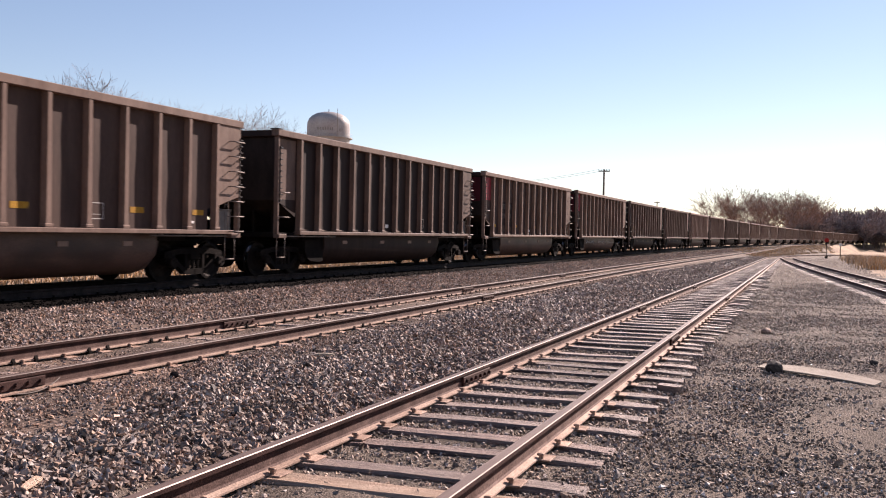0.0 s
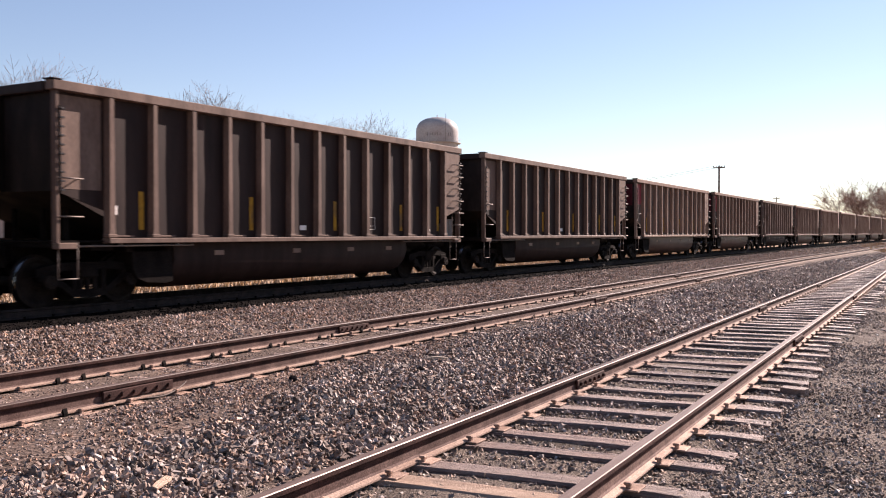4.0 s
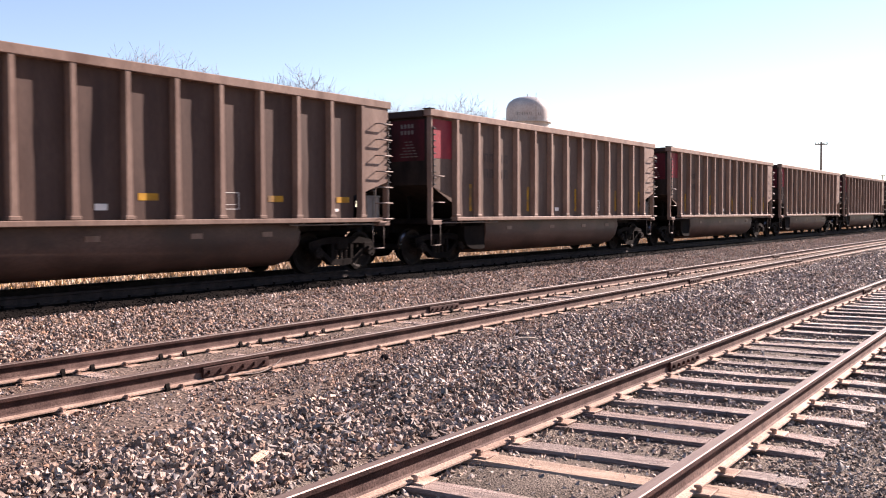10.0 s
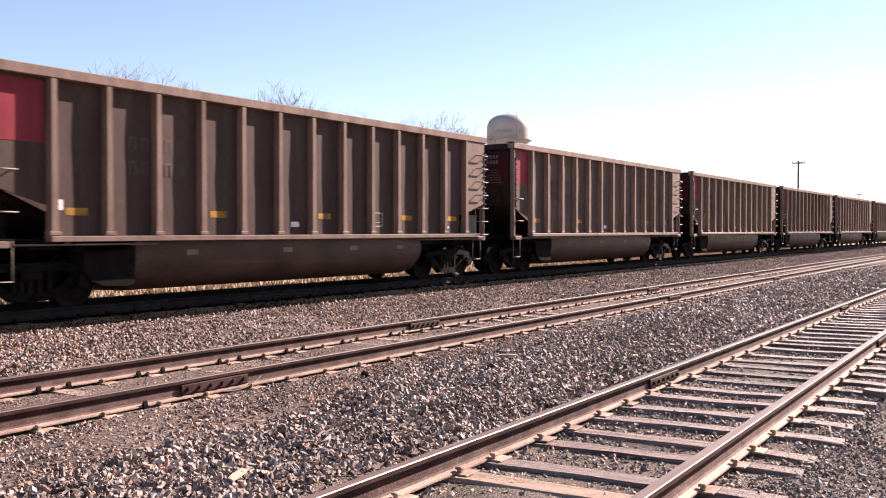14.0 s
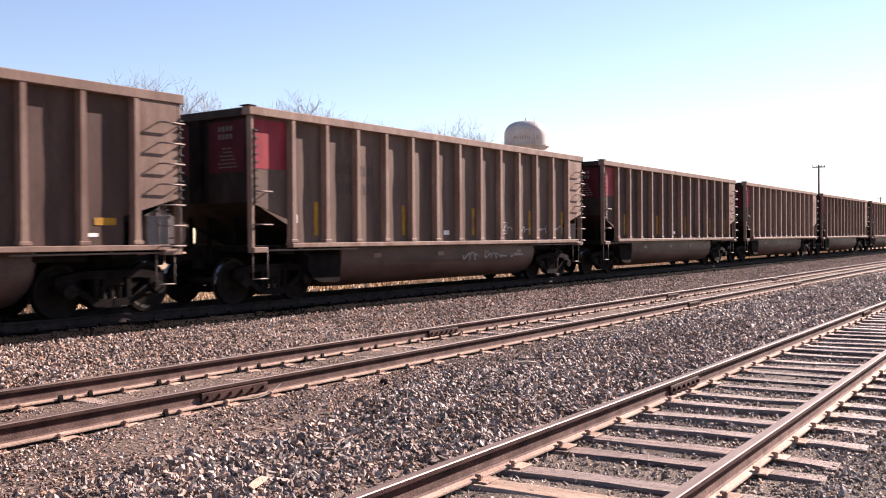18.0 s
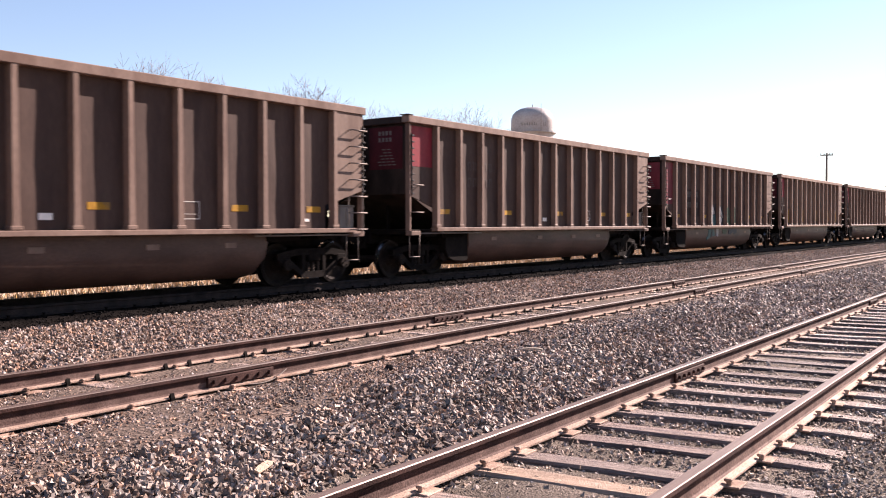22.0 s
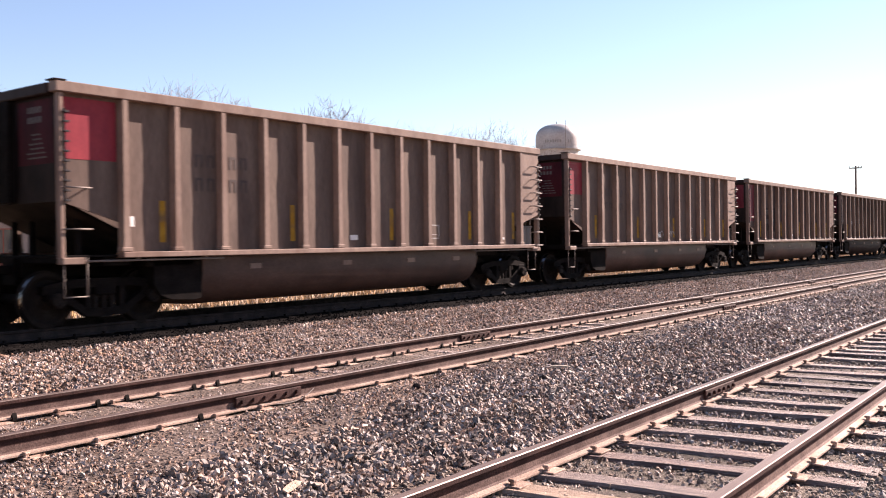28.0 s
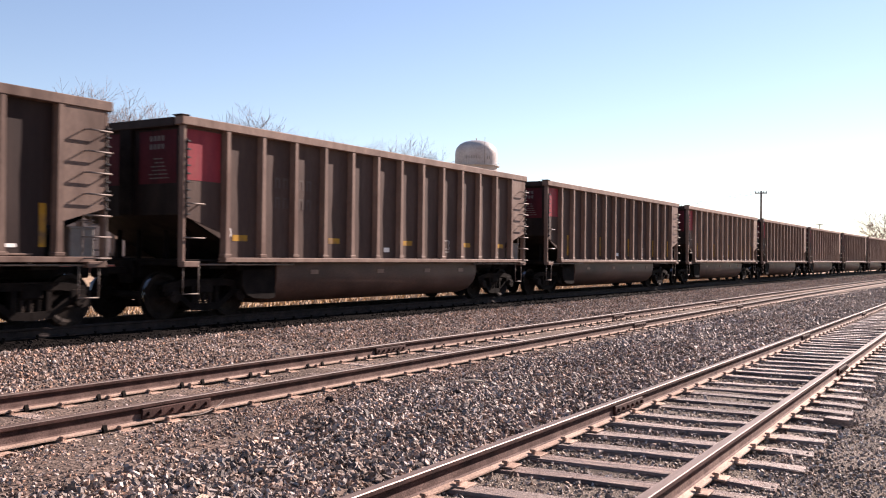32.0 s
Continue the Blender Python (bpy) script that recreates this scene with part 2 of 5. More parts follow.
def tube(bm, a, b, ra, rb=None, n=8, mi=0, caps=True):
    a, b = Vector(a), Vector(b)
    rb = ra if rb is None else rb
    d = (b - a).normalized()
    u = d.orthogonal().normalized()
    w = d.cross(u)
    ring = [[bm.verts.new(p + (u * math.cos(6.28318 * k / n) + w * math.sin(6.28318 * k / n)) * r) for k in range(n)] for p, r in ((a, ra), (b, rb))]
    for k in range(n):
        f = bm.faces.new((ring[0][k], ring[0][(k + 1) % n], ring[1][(k + 1) % n], ring[1][k]))
        f.smooth, f.material_index = n > 5, mi
    if caps:
        for r, flip in ((ring[0], True), (ring[1], False)):
            f = bm.faces.new(r[::-1] if flip else r)
            f.material_index = mi


def loft(bm, rings, mi=0, closed=True, smooth=False):
    """Joins rings of equal length, point lists, with quads."""
    vs = [[bm.verts.new(p) for p in r] for r in rings]
    n = len(rings[0])
    for r0, r1 in zip(vs, vs[1:]):
        for k in range(n if closed else n - 1):
            f = bm.faces.new((r0[k], r0[(k + 1) % n], r1[(k + 1) % n], r1[k]))
            f.material_index, f.smooth = mi, smooth
    return vs


def prism(bm, outline, y0, y1, mi=0):
    """An outline in x and z, drawn out from y0 to y1."""
    a, b = loft(bm, [[(x, y0, z) for x, z in outline], [(x, y1, z) for x, z in outline]], mi)
    for f in (bm.faces.new(a[::-1]), bm.faces.new(b)):
        f.material_index = mi


# ---- the lines of the tracks ----
MAIN_GRADE, MAIN_TURN, MAIN_Z = 0.0074, 0.0229, 0.30     # rise, heading to the right of +y, rail top at s = 0


def main_line(s):
    """Place and heading of the main line's centre, rail top, s metres along it."""
    if s <= 60:
        x, y, h = -14.88 + s * math.sin(MAIN_TURN), s * math.cos(MAIN_TURN), MAIN_TURN
    else:
        r, h = 2500.0, MAIN_TURN + (s - 60) / 2500.0
        x = -14.88 + 60 * math.sin(MAIN_TURN) + r * (math.cos(MAIN_TURN) - math.cos(h))
        y = 60 * math.cos(MAIN_TURN) + r * (math.sin(h) - math.sin(MAIN_TURN))
    return x, y, MAIN_Z + MAIN_GRADE * s, h


def main_x(y):
    return main_line(y)[0]


MID_Y = np.array([-40, 0, 5, 15, 30, 50, 80, 120, 180, 260, 400.0])
MID_X = np.array([-6.1, -7.3, -7.42, -7.65, -7.95, -8.05, -7.65, -6.5, -4.0, 1.0, 16.0])


def mid_x(y):
    """Centre of the middle track, by a smooth curve through its stations."""
    i = max(1, min(len(MID_Y) - 3, int(np.searchsorted(MID_Y, y)) - 1))
    t = (y - MID_Y[i]) / (MID_Y[i + 1] - MID_Y[i])
    m0 = (MID_X[i + 1] - MID_X[i - 1]) / (MID_Y[i + 1] - MID_Y[i - 1]) * (MID_Y[i + 1] - MID_Y[i])
    m1 = (MID_X[i + 2] - MID_X[i]) / (MID_Y[i + 2] - MID_Y[i]) * (MID_Y[i + 1] - MID_Y[i])
    return (2 * t**3 - 3 * t**2 + 1) * MID_X[i] + (t**3 - 2 * t**2 + t) * m0 + (3 * t**2 - 2 * t**3) * MID_X[i + 1] + (t**3 - t**2) * m1


SIDING_X = -2.53


def siding_x(y):
    """The near siding: straight, then bending right past its turnout."""
    return SIDING_X + (0.0018 * (y - 118) ** 2 if y > 118 else 0.0)


def spur_x(y):
    """The track that leaves the siding to the right; it comes back towards the camera."""
    return SIDING_X + 1.51 + 0.033 * (124 - y) + 0.00021 * (124 - y) ** 2


def ease(a, b, v):
    t = np.clip((v - a) / (b - a), 0, 1)
    return t * t * (3 - 2 * t)


def ground_z(x, y):
    """Height of the ground: cinders by the siding, a ballast bank, the sunk middle track, the main line's bed, the field."""
    x, y = np.asarray(x, float), np.asarray(y, float)
    mx = np.interp(y, GY, GMX)
    md = np.interp(y, GY, GMD)
    rise = MAIN_GRADE * np.clip(y, -40, 700)
    z = -0.07 + 0.03 * ease(-0.9, -1.4, x)
    bank = ease(-3.55, -4.3, x) * (1 - ease(md + 1.9, md + 1.2, x))
    z = z + 0.11 * ease(-3.5, -4.4, x) + 0.05 * bank
    z = z - 0.025 * ease(md + 1.7, md + 1.0, x) * (1 - ease(md - 1.0, md - 1.7, x))
    d = x - mx
    flat = 0.05 + rise * ease(6.5, 1.6, d)
    z = np.where(d < 6.5, np.maximum(z, 0) * 0 + flat * ease(6.5, 4.5, d) + z * (1 - ease(6.5, 4.5, d)), z)
    bed = MAIN_Z - 0.2 + rise
    z = z * (1 - ease(1.3, 0.92, d)) + bed * ease(1.3, 0.92, d)
    far = 0.05 + rise * 0.8
    z = z * (1 - ease(-1.6, -3.2, d)) + far * ease(-1.6, -3.2, d)
    return z


GY = np.concatenate([np.arange(-120, 420, 4.0), np.arange(420, 2600, 60.0)])
GMX = np.array([main_x(v) if v < 700 else main_x(700) + (v - 700) * 0.5 for v in GY])
GMD = np.array([mid_x(v) if v < 400 else mid_x(400) + (v - 400) * 0.25 for v in GY])


def graded(lo, hi, step, limit, grow=1.25):
    out, v, s = [], hi, step
    a = list(np.arange(lo, hi + step / 2, step))
    while v < limit:
        s *= grow
        v += s
        out.append(v)
    down, v, s = [], lo, step
    while v > -limit:
        s *= grow
        v -= s
        down.append(v)
    return np.array(down[::-1] + a + out)


def build_ground():
    xs, ys = graded(-20, 4, 0.16, 2500), graded(2.5, 44, 0.22, 2500, 1.12)
    X, Y = np.meshgrid(xs, ys)
    Z = ground_z(X, Y)
    near = (np.abs(X) < 40) & (Y < 120) & (Y > -20)
    for i in range(X.shape[0]):
        for j in range(X.shape[1]):
            if near[i, j]:
                Z[i, j] += 0.018 * noise.noise((X[i, j] * 1.3, Y[i, j] * 1.3, 0)) + 0.02 * noise.noise((X[i, j] * 0.3, Y[i, j] * 0.3, 5))
    nx, ny = len(xs), len(ys)
    idx = np.arange(nx * ny).reshape(ny, nx)
    faces = np.stack([idx[:-1, :-1], idx[:-1, 1:], idx[1:, 1:], idx[1:, :-1]], -1).reshape(-1, 4)
    me = bpy.data.meshes.new("ground")
    me.from_pydata(np.stack([X, Y, Z], -1).reshape(-1, 3).tolist(), [], faces.tolist())
    for m in ("ground_gravel", "cinder", "field", "shaded_coal_bed"):
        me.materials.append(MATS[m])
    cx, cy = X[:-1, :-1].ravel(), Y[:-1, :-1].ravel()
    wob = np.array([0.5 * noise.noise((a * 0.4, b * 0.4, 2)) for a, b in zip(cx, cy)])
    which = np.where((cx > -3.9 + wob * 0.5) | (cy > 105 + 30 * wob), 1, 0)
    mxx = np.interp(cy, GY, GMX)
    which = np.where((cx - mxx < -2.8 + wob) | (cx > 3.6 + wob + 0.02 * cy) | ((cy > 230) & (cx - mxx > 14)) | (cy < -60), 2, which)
    # strip along the main line: coal black with the train's shade painted in
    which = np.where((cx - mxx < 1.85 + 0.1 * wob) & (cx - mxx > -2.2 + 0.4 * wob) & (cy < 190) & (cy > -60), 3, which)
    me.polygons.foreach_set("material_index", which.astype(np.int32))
    me.polygons.foreach_set("use_smooth", np.ones(len(me.polygons), bool))
    return tagged(new("ground", me), "gravel and cinder rail yard with dry grass beyond", "ground", kind="structure")


ground = build_ground()


# ---- rails and ties ----
RAIL = [(-0.037, 0.166), (-0.0325, 0.172), (0.0325, 0.172), (0.037, 0.166), (0.036, 0.138), (0.01, 0.125), (0.008, 0.08), (0.008, 0.035), (0.02, 0.022), (0.07, 0.012),
        (0.07, 0.0), (-0.07, 0.0), (-0.07, 0.012), (-0.02, 0.022), (-0.008, 0.035), (-0.008, 0.08), (-0.01, 0.125), (-0.036, 0.138)]


def rail_mesh(stations):
    """A rail through stations of (x, y, z of its foot, heading)."""
    bm = bmesh.new()
    vs = loft(bm, [[(x + u * math.cos(h), y - u * math.sin(h), z + w) for u, w in RAIL] for x, y, z, h in stations])
    bm.faces.ensure_lookup_table()
    for i, f in enumerate(bm.faces):
        k = i % len(RAIL)
        f.material_index = 3 if k == 1 else 1 if k in (0, 2) else 2 if k in (8, 9, 10, 11, 12) else 4 if k in (6, 7, 13, 14) else 0
        f.smooth = False
    for r, flip in ((vs[0], False), (vs[-1], True)):
        bm.faces.new(r[::-1] if flip else r)
    bmesh.ops.recalc_face_normals(bm, faces=bm.faces)
    return bm


def stations(f, ys, side, foot):
    out = []
    for y in ys:
        h = math.atan2(f(y + 0.5) - f(y - 0.5), 1.0)
        out.append((f(y) + side * 0.7545 * math.cos(h), y - side * 0.7545 * math.sin(h), foot(y), h))
    return out


def tie_mesh(seed, length=2.6, w=0.23, t=0.18):
    """A weathered wooden tie, its top at z = 0, along x, with worn and split ends."""
    rnd = random.Random(seed)
    bm = bmesh.new()
    n = 9
    rings = []
    for i in range(n):
        x = -length / 2 + length * i / (n - 1) + (rnd.uniform(-0.02, 0.02) if i in (0, n - 1) else 0)
        q = 0.012 if i in (0, n - 1) else 0.0
        j = lambda: rnd.uniform(-0.006, 0.006)
        rings.append([(x, -w / 2 + q + j(), -t), (x, -w / 2 + j(), -0.02 + j()), (x, -w / 2 + 0.02, j() - q), (x, j(), j() * 0.7 - q - 0.003), (x, w / 2 - 0.02, j() - q), (x, w / 2 + j(), -0.02 + j()), (x, w / 2 - q + j(), -t)])
    vs = loft(bm, rings)
    bm.faces.new(vs[0][::-1]), bm.faces.new(vs[-1])
    bmesh.ops.recalc_face_normals(bm, faces=bm.faces)
    return bm


def plate_mesh():
    """A tie plate with two spike heads."""
    bm = bmesh.new()
    box(bm, -0.16, 0.16, -0.09, 0.09, 0.0, 0.014, 0.004)
    for x, y in ((-0.085, 0.05), (0.085, -0.05)):
        box(bm, x - 0.016, x + 0.016, y - 0.016, y + 0.016, 0.0, 0.05, 0.005)
        box(bm, x - 0.03, x + 0.02 if x > 0 else x + 0.03, y - 0.02, y + 0.02, 0.035, 0.055, 0.006)
    return bm


def joint_mesh():
    """Two joint bars bolted to the rail's web."""
    bm = bmesh.new()
    for s in (-1, 1):
        box(bm, s * 0.012 if s > 0 else -0.04, 0.04 if s > 0 else -0.012, -0.45, 0.45, 0.03, 0.125, 0.008)
        for k in range(6):
            tube(bm, (s * 0.04, -0.375 + k * 0.15, 0.078), (s * 0.07, -0.375 + k * 0.15, 0.078), 0.02, n=6)
    return bm


tie_meshes = [mesh_of("tie", tie_mesh(k), ("tie_wood", "tie_wood", "tie_grey", "tie_wood", "tie_grey", "tie_pale")[k]) for k in range(6)]
buried_meshes = [mesh_of("tie", tie_mesh(20 + k, 2.55), "tie_grey") for k in range(3)]
# main-line ties and plates, near black for the train's painted shade
shade_ties = [mesh_of("tie", tie_mesh(30 + k, 2.0), "under_black") for k in range(2)]
shade_plate = mesh_of("tie_plate", plate_mesh(), "under_black")
plate_me, joint_me = mesh_of("tie_plate", plate_mesh(), "steel_rust"), mesh_of("joint_bar", joint_mesh(), "rail_rust")


def turned(x, y, z, h, skew=0.0):
    return pose(x, y, z, 0, 0, -math.degrees(h) + skew)


def lay_track(name, f, foot, y0, y1, step, label, tie_step, tie_top, tie_to, joints, seed, plates_to=60.0, buried=None, skin=("rail_rust", "rail_top", "rail_base", "rail_tread", "rail_web"), near=(), lean=0.0, plate=None, sink=0.008):
    track = new(name)
    tagged(track, label, "railway track", kind="structure")
    ys = list(np.arange(y0, y1, step))
    for side in (-1, 1):
        part("rail", rail_mesh(stations(f, ys, side, foot)), skin, track, "steel rail with worn bright head and rusty web, shade painted under the head")
        for jy in joints[(side + 1) // 2]:
            x, y, z, h = stations(f, [jy], side, foot)[0]
            put("joint_bar", joint_me, track, turned(x, y, z, h), "bolted rail joint bar")
    rnd = random.Random(seed)
    ys = []
    y = y0
    while y < tie_to:
        ys.append(y)
        y += tie_step + rnd.uniform(-0.05, 0.05)
        if near and near[0] - 0.4 < y < near[-1] + 0.1:
            ys += near
            y = near[-1] + tie_step
    for k, y in enumerate(ys):
        h = math.atan2(f(y + 0.5) - f(y - 0.5), 1.0)
        me = rnd.choice(buried) if buried else tie_meshes[5] if near and y == near[0] else rnd.choice(tie_meshes[:5])
        top = tie_top(y) + (rnd.uniform(-0.012, 0.006))
        put("tie", me, track, turned(f(y) + rnd.uniform(-0.08, 0.08), y, top, h, lean + rnd.uniform(-2.2, 2.2)))
        if y < plates_to:
            for side in (-1, 1):
                x, yy, z, hh = stations(f, [y], side, foot)[0]
                put("tie_plate", plate or plate_me, track, turned(x, yy, z - sink, hh))
    return track


lay_track("siding_track", siding_x, lambda y: 0.0, -10.5, 210, 1.5, "weathered siding track with rusty rails on wooden ties", 0.655, lambda y: 0.0, 118,
          ((9.6, 21.4, 33.3), (14.9, 27.0)), 3, 40, near=[5.32, 5.79, 6.55, 7.07, 7.73, 8.4, 9.03, 9.66, 10.41, 11.02, 11.68, 12.23, 12.93, 13.77], lean=4.0)
lay_track("middle_track", mid_x, lambda y: max(0.07, float(ground_z(mid_x(y) - 0.8, y)) + 0.03), -12, 330, 2.0, "rusty middle track sunk into brown gravel", 0.61, lambda y: 0.052, 60,
          ((1.5, 12.6, 24.4, 36.3), (6.35, 21.4, 33.0)), 4, 40, buried=buried_meshes, sink=0.028, skin=("rail_rust", "rail_tread", "rail_base", "rail_tread", "rail_web"))
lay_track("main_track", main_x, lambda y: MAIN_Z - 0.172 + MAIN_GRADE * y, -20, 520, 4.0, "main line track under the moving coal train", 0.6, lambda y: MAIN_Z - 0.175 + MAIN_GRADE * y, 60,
          ((), ()), 5, 30, buried=shade_ties, skin=("rail_shaded",) * 5, plate=shade_plate)
lay_track("spur_track", spur_x, lambda y: 0.0, 20, 124, 2.0, "rusty spur track leaving the siding", 0.62, lambda y: -0.045, 100, ((), ()), 6, 20)

# ---- the coal train ----
PITCH, HALF, WHEEL, RIDE = 16.18, 7.25, 0.457, 0.10     # coupled length, half the body, wheel radius, the body's datum over the rail tops
POSTS = [-6.07 + 1.03 * k for k in range(13)]
CAR_MESHES = {}


def shared(key, make, material):
    if key not in CAR_MESHES:
        CAR_MESHES[key] = mesh_of(key.split("/")[0], make(), material)
    return CAR_MESHES[key]


def side_sheet(sign, seed):
    """One side of the body: a dented sheet with raised end bays over the trucks, 4 cm thick."""
    bm = bmesh.new()
    prism(bm, [(-7.2, 1.95), (-6.1, 1.62), (-6.1, 3.66), (-7.2, 3.66)], sign * 1.45, sign * 1.41)
    prism(bm, [(6.1, 1.62), (7.2, 1.95), (7.2, 3.66), (6.1, 3.66)], sign * 1.45, sign * 1.41)
    for side in (0, 1):
        rows = []
        for i in range(85):
            x = -6.1 + 12.2 * i / 84
            u = ((x + 6.07) / 1.03) % 1.0
            row = []
            for k in range(13):
                z = 1.05 + 2.61 * k / 12
                d = 0.014 * max(0.0, noise.noise((x * 0.9 + seed, z * 1.3, seed)) + 0.25) * math.sin(math.pi * u) ** 0.6 * math.sin(math.pi * k / 12) ** 0.5
                row.append((x, sign * ((1.45 if side == 0 else 1.41) - d), z))
            rows.append(row)
        loft(bm, rows, closed=False, smooth=True)
    bmesh.ops.recalc_face_normals(bm, faces=bm.faces)
    return bm


def corner_sheet():
    """The sheet of the ladder bay, flush with the stakes' faces."""
    bm = bmesh.new()
    prism(bm, [(6.3, 1.7), (7.15, 1.95), (7.15, 3.65), (6.3, 3.65)], -1.585, -1.45)
    bmesh.ops.recalc_face_normals(bm, faces=bm.faces)
    return bm


def valve_box_mesh():
    """A grey valve box with a lid on the end platform."""
    bm = bmesh.new()
    box(bm, 6.62, 7.1, -1.4, -1.12, 1.09, 1.62, 0.02)
    box(bm, 6.6, 7.12, -1.42, -1.1, 1.6, 1.64, 0.01)
    box(bm, 6.84, 6.87, -1.415, -1.4, 1.15, 1.58)
    return bm


def end_sheet(sign):
    """The end wall, upright above and sloping inwards below, with two stakes and a chord."""
    bm = bmesh.new()
    loft(bm, [[(sign * 7.16, y, 3.66), (sign * 7.16, y, 1.98), (sign * 5.2, y, 1.1), (sign * 5.24, y, 1.06), (sign * 7.2, y, 1.94), (sign * 7.2, y, 3.66)] for y in (-1.42, 1.42)])
    bmesh.ops.recalc_face_normals(bm, faces=bm.faces)
    return bm


def post_mesh():
    """A side stake: a pressed channel, 15 cm deep, flaring into a foot on the sill."""
    bm = bmesh.new()
    rings = []
    for z, w in ((1.12, 0.085), (1.3, 0.072), (1.9, 0.068), (3.3, 0.06), (3.66, 0.058)):
        rings.append([(-w, 0, z), (-w + 0.012, -0.15, z), (w - 0.012, -0.15, z), (w, 0, z)])
    vs = loft(bm, rings)
    bm.faces.new(vs[0][::-1]), bm.faces.new(vs[-1])
    box(bm, -0.1, 0.1, -0.165, 0.0, 1.13, 1.2, 0.012)
    bmesh.ops.recalc_face_normals(bm, faces=bm.faces)
    return bm


def tub_mesh():
    """The belly between the trucks: a long rounded trough with sloped ends."""
    bm = bmesh.new()
    prof = [(-1.32, 1.04), (-1.34, 0.7), (-1.28, 0.42), (-1.1, 0.22), (-0.85, 0.13), (-0.1, 0.12), (0.1, 0.12), (0.85, 0.13), (1.1, 0.22), (1.28, 0.42), (1.34, 0.7), (1.32, 1.04)]
    rings = []
    for x, k in ((-4.33, 0.97), (-4.31, 1.0), (4.18, 1.0), (4.38, 0.95), (4.54, 0.72), (4.62, 0.33)):
        rings.append([(x, y * (0.9 + 0.1 * k), 1.04 + (z - 1.04) * (0.25 + 0.75 * k)) for y, z in prof])
    vs = loft(bm, rings, closed=False, smooth=True)
    bm.faces.new(vs[0]), bm.faces.new(vs[-1][::-1])
    bmesh.ops.recalc_face_normals(bm, faces=bm.faces)
    return bm


def tub_end_mesh():
    """The belly's end, rounded underneath, its shade put in as a black part."""
    bm = bmesh.new()
    prism(bm, [(-5.35, 1.03), (-5.35, 0.55), (-5.22, 0.36), (-5.0, 0.27), (-4.5, 0.24), (-4.334, 0.27), (-4.334, 1.03)], -1.3, 1.3)
    bmesh.ops.recalc_face_normals(bm, faces=bm.faces)
    return bm


def ladder_mesh(rungs, top, low, width, stand):
    """Two stiles and standing-off rungs, at the side's face (y = 0), outwards to -y."""
    bm = bmesh.new()
    for k in range(rungs):
        z = low + (top - low) * k / (rungs - 1)
        tube(bm, (0, -stand, z), (width, -stand, z), 0.015, n=6)
        for x in (0.0, width):
            tube(bm, (x, -stand, z), (x, 0.0, z), 0.013, n=6)
    for x in (0.0, width):
        box(bm, x - 0.006, x + 0.006, -0.012, 0.0, low - 0.05, top + 0.02)
    return bm


def handhold_mesh():
    bm = bmesh.new()
    tube(bm, (0, -0.11, 0), (0.46, -0.11, 0), 0.014, n=6)
    for x in (0.0, 0.46):
        tube(bm, (x, -0.11, 0), (x, 0.05, 0), 0.014, n=6)
    return bm


def bracket_mesh():
    """The dark rung ends that stand along a corner post."""
    bm = bmesh.new()
    box(bm, 0.05, 0.06, -0.085, -0.03, 1.9, 3.4)
    for k in range(10):
        z = 1.95 + k * 0.155
        box(bm, 0.02, 0.11, -0.12, -0.05, z - 0.016, z + 0.016, 0.004)
    return bm


def step_mesh():
    """A sill step: a hanging loop of bar."""
    bm = bmesh.new()
    for a, b in (((0, 0, 1.05), (0, 0, 0.42)), ((0.4, 0, 1.05), (0.4, 0, 0.42)), ((0, 0, 0.42), (0.4, 0, 0.42))):
        tube(bm, a, b, 0.012, n=6)
    return bm


def frame_side():
    """A cast truck side frame with its two spring and pedestal openings, along x."""
    bm = bmesh.new()
    top = [(-1.12, 0.62), (-0.95, 0.66), (-0.55, 0.72), (0.55, 0.72), (0.95, 0.66), (1.12, 0.62)]
    for a, b in zip(top, top[1:]):
        loft(bm, [[(x, y, z + dz) for y, dz in ((-0.09, -0.07), (0.09, -0.07), (0.09, 0.07), (-0.09, 0.07))] for x, z in (a, b)])
    for s in (-1, 1):
        for a, b in zip([(0.95, 0.6), (0.62, 0.42), (0.36, 0.24), (0.0, 0.22)], [(0.62, 0.42), (0.36, 0.24), (0.0, 0.22), (-0.02, 0.22)]):
            loft(bm, [[(s * x, y, z + dz) for y, dz in ((-0.08, -0.07), (0.08, -0.07), (0.08, 0.07), (-0.08, 0.07))] for x, z in (a, b)])
        box(bm, s * 0.32 - 0.05, s * 0.32 + 0.05, -0.08, 0.08, 0.25, 0.7, 0.01)
        box(bm, s * 0.89 - 0.17, s * 0.89 + 0.17, -0.1, 0.1, 0.45, 0.68, 0.03)
    bmesh.ops.recalc_face_normals(bm, faces=bm.faces)
    return bm


def spring_mesh():
    bm = bmesh.new()
    loft(bm, [[(r * math.cos(0.7854 * j), r * math.sin(0.7854 * j), 0.28 + k * 0.025) for j in range(8)] for k, r in enumerate([0.065, 0.045] * 5 + [0.065])], smooth=True)
    return bm


def bolster_mesh():
    bm = bmesh.new()
    box(bm, -0.2, 0.2, -1.1, 1.1, 0.5, 0.78, 0.03)
    tube(bm, (0, 0, 0.78), (0, 0, 1.08), 0.2, n=12)
    for s in (-1, 1):
        tube(bm, (s * 0.5, -0.8, 0.4), (s * 0.5, 0.8, 0.4), 0.05, n=6)
        for y in (-0.7545, 0.7545):
            box(bm, s * 0.45 - 0.04, s * 0.45 + 0.04, y - 0.05, y + 0.05, 0.25, 0.55, 0.01)
    return bm


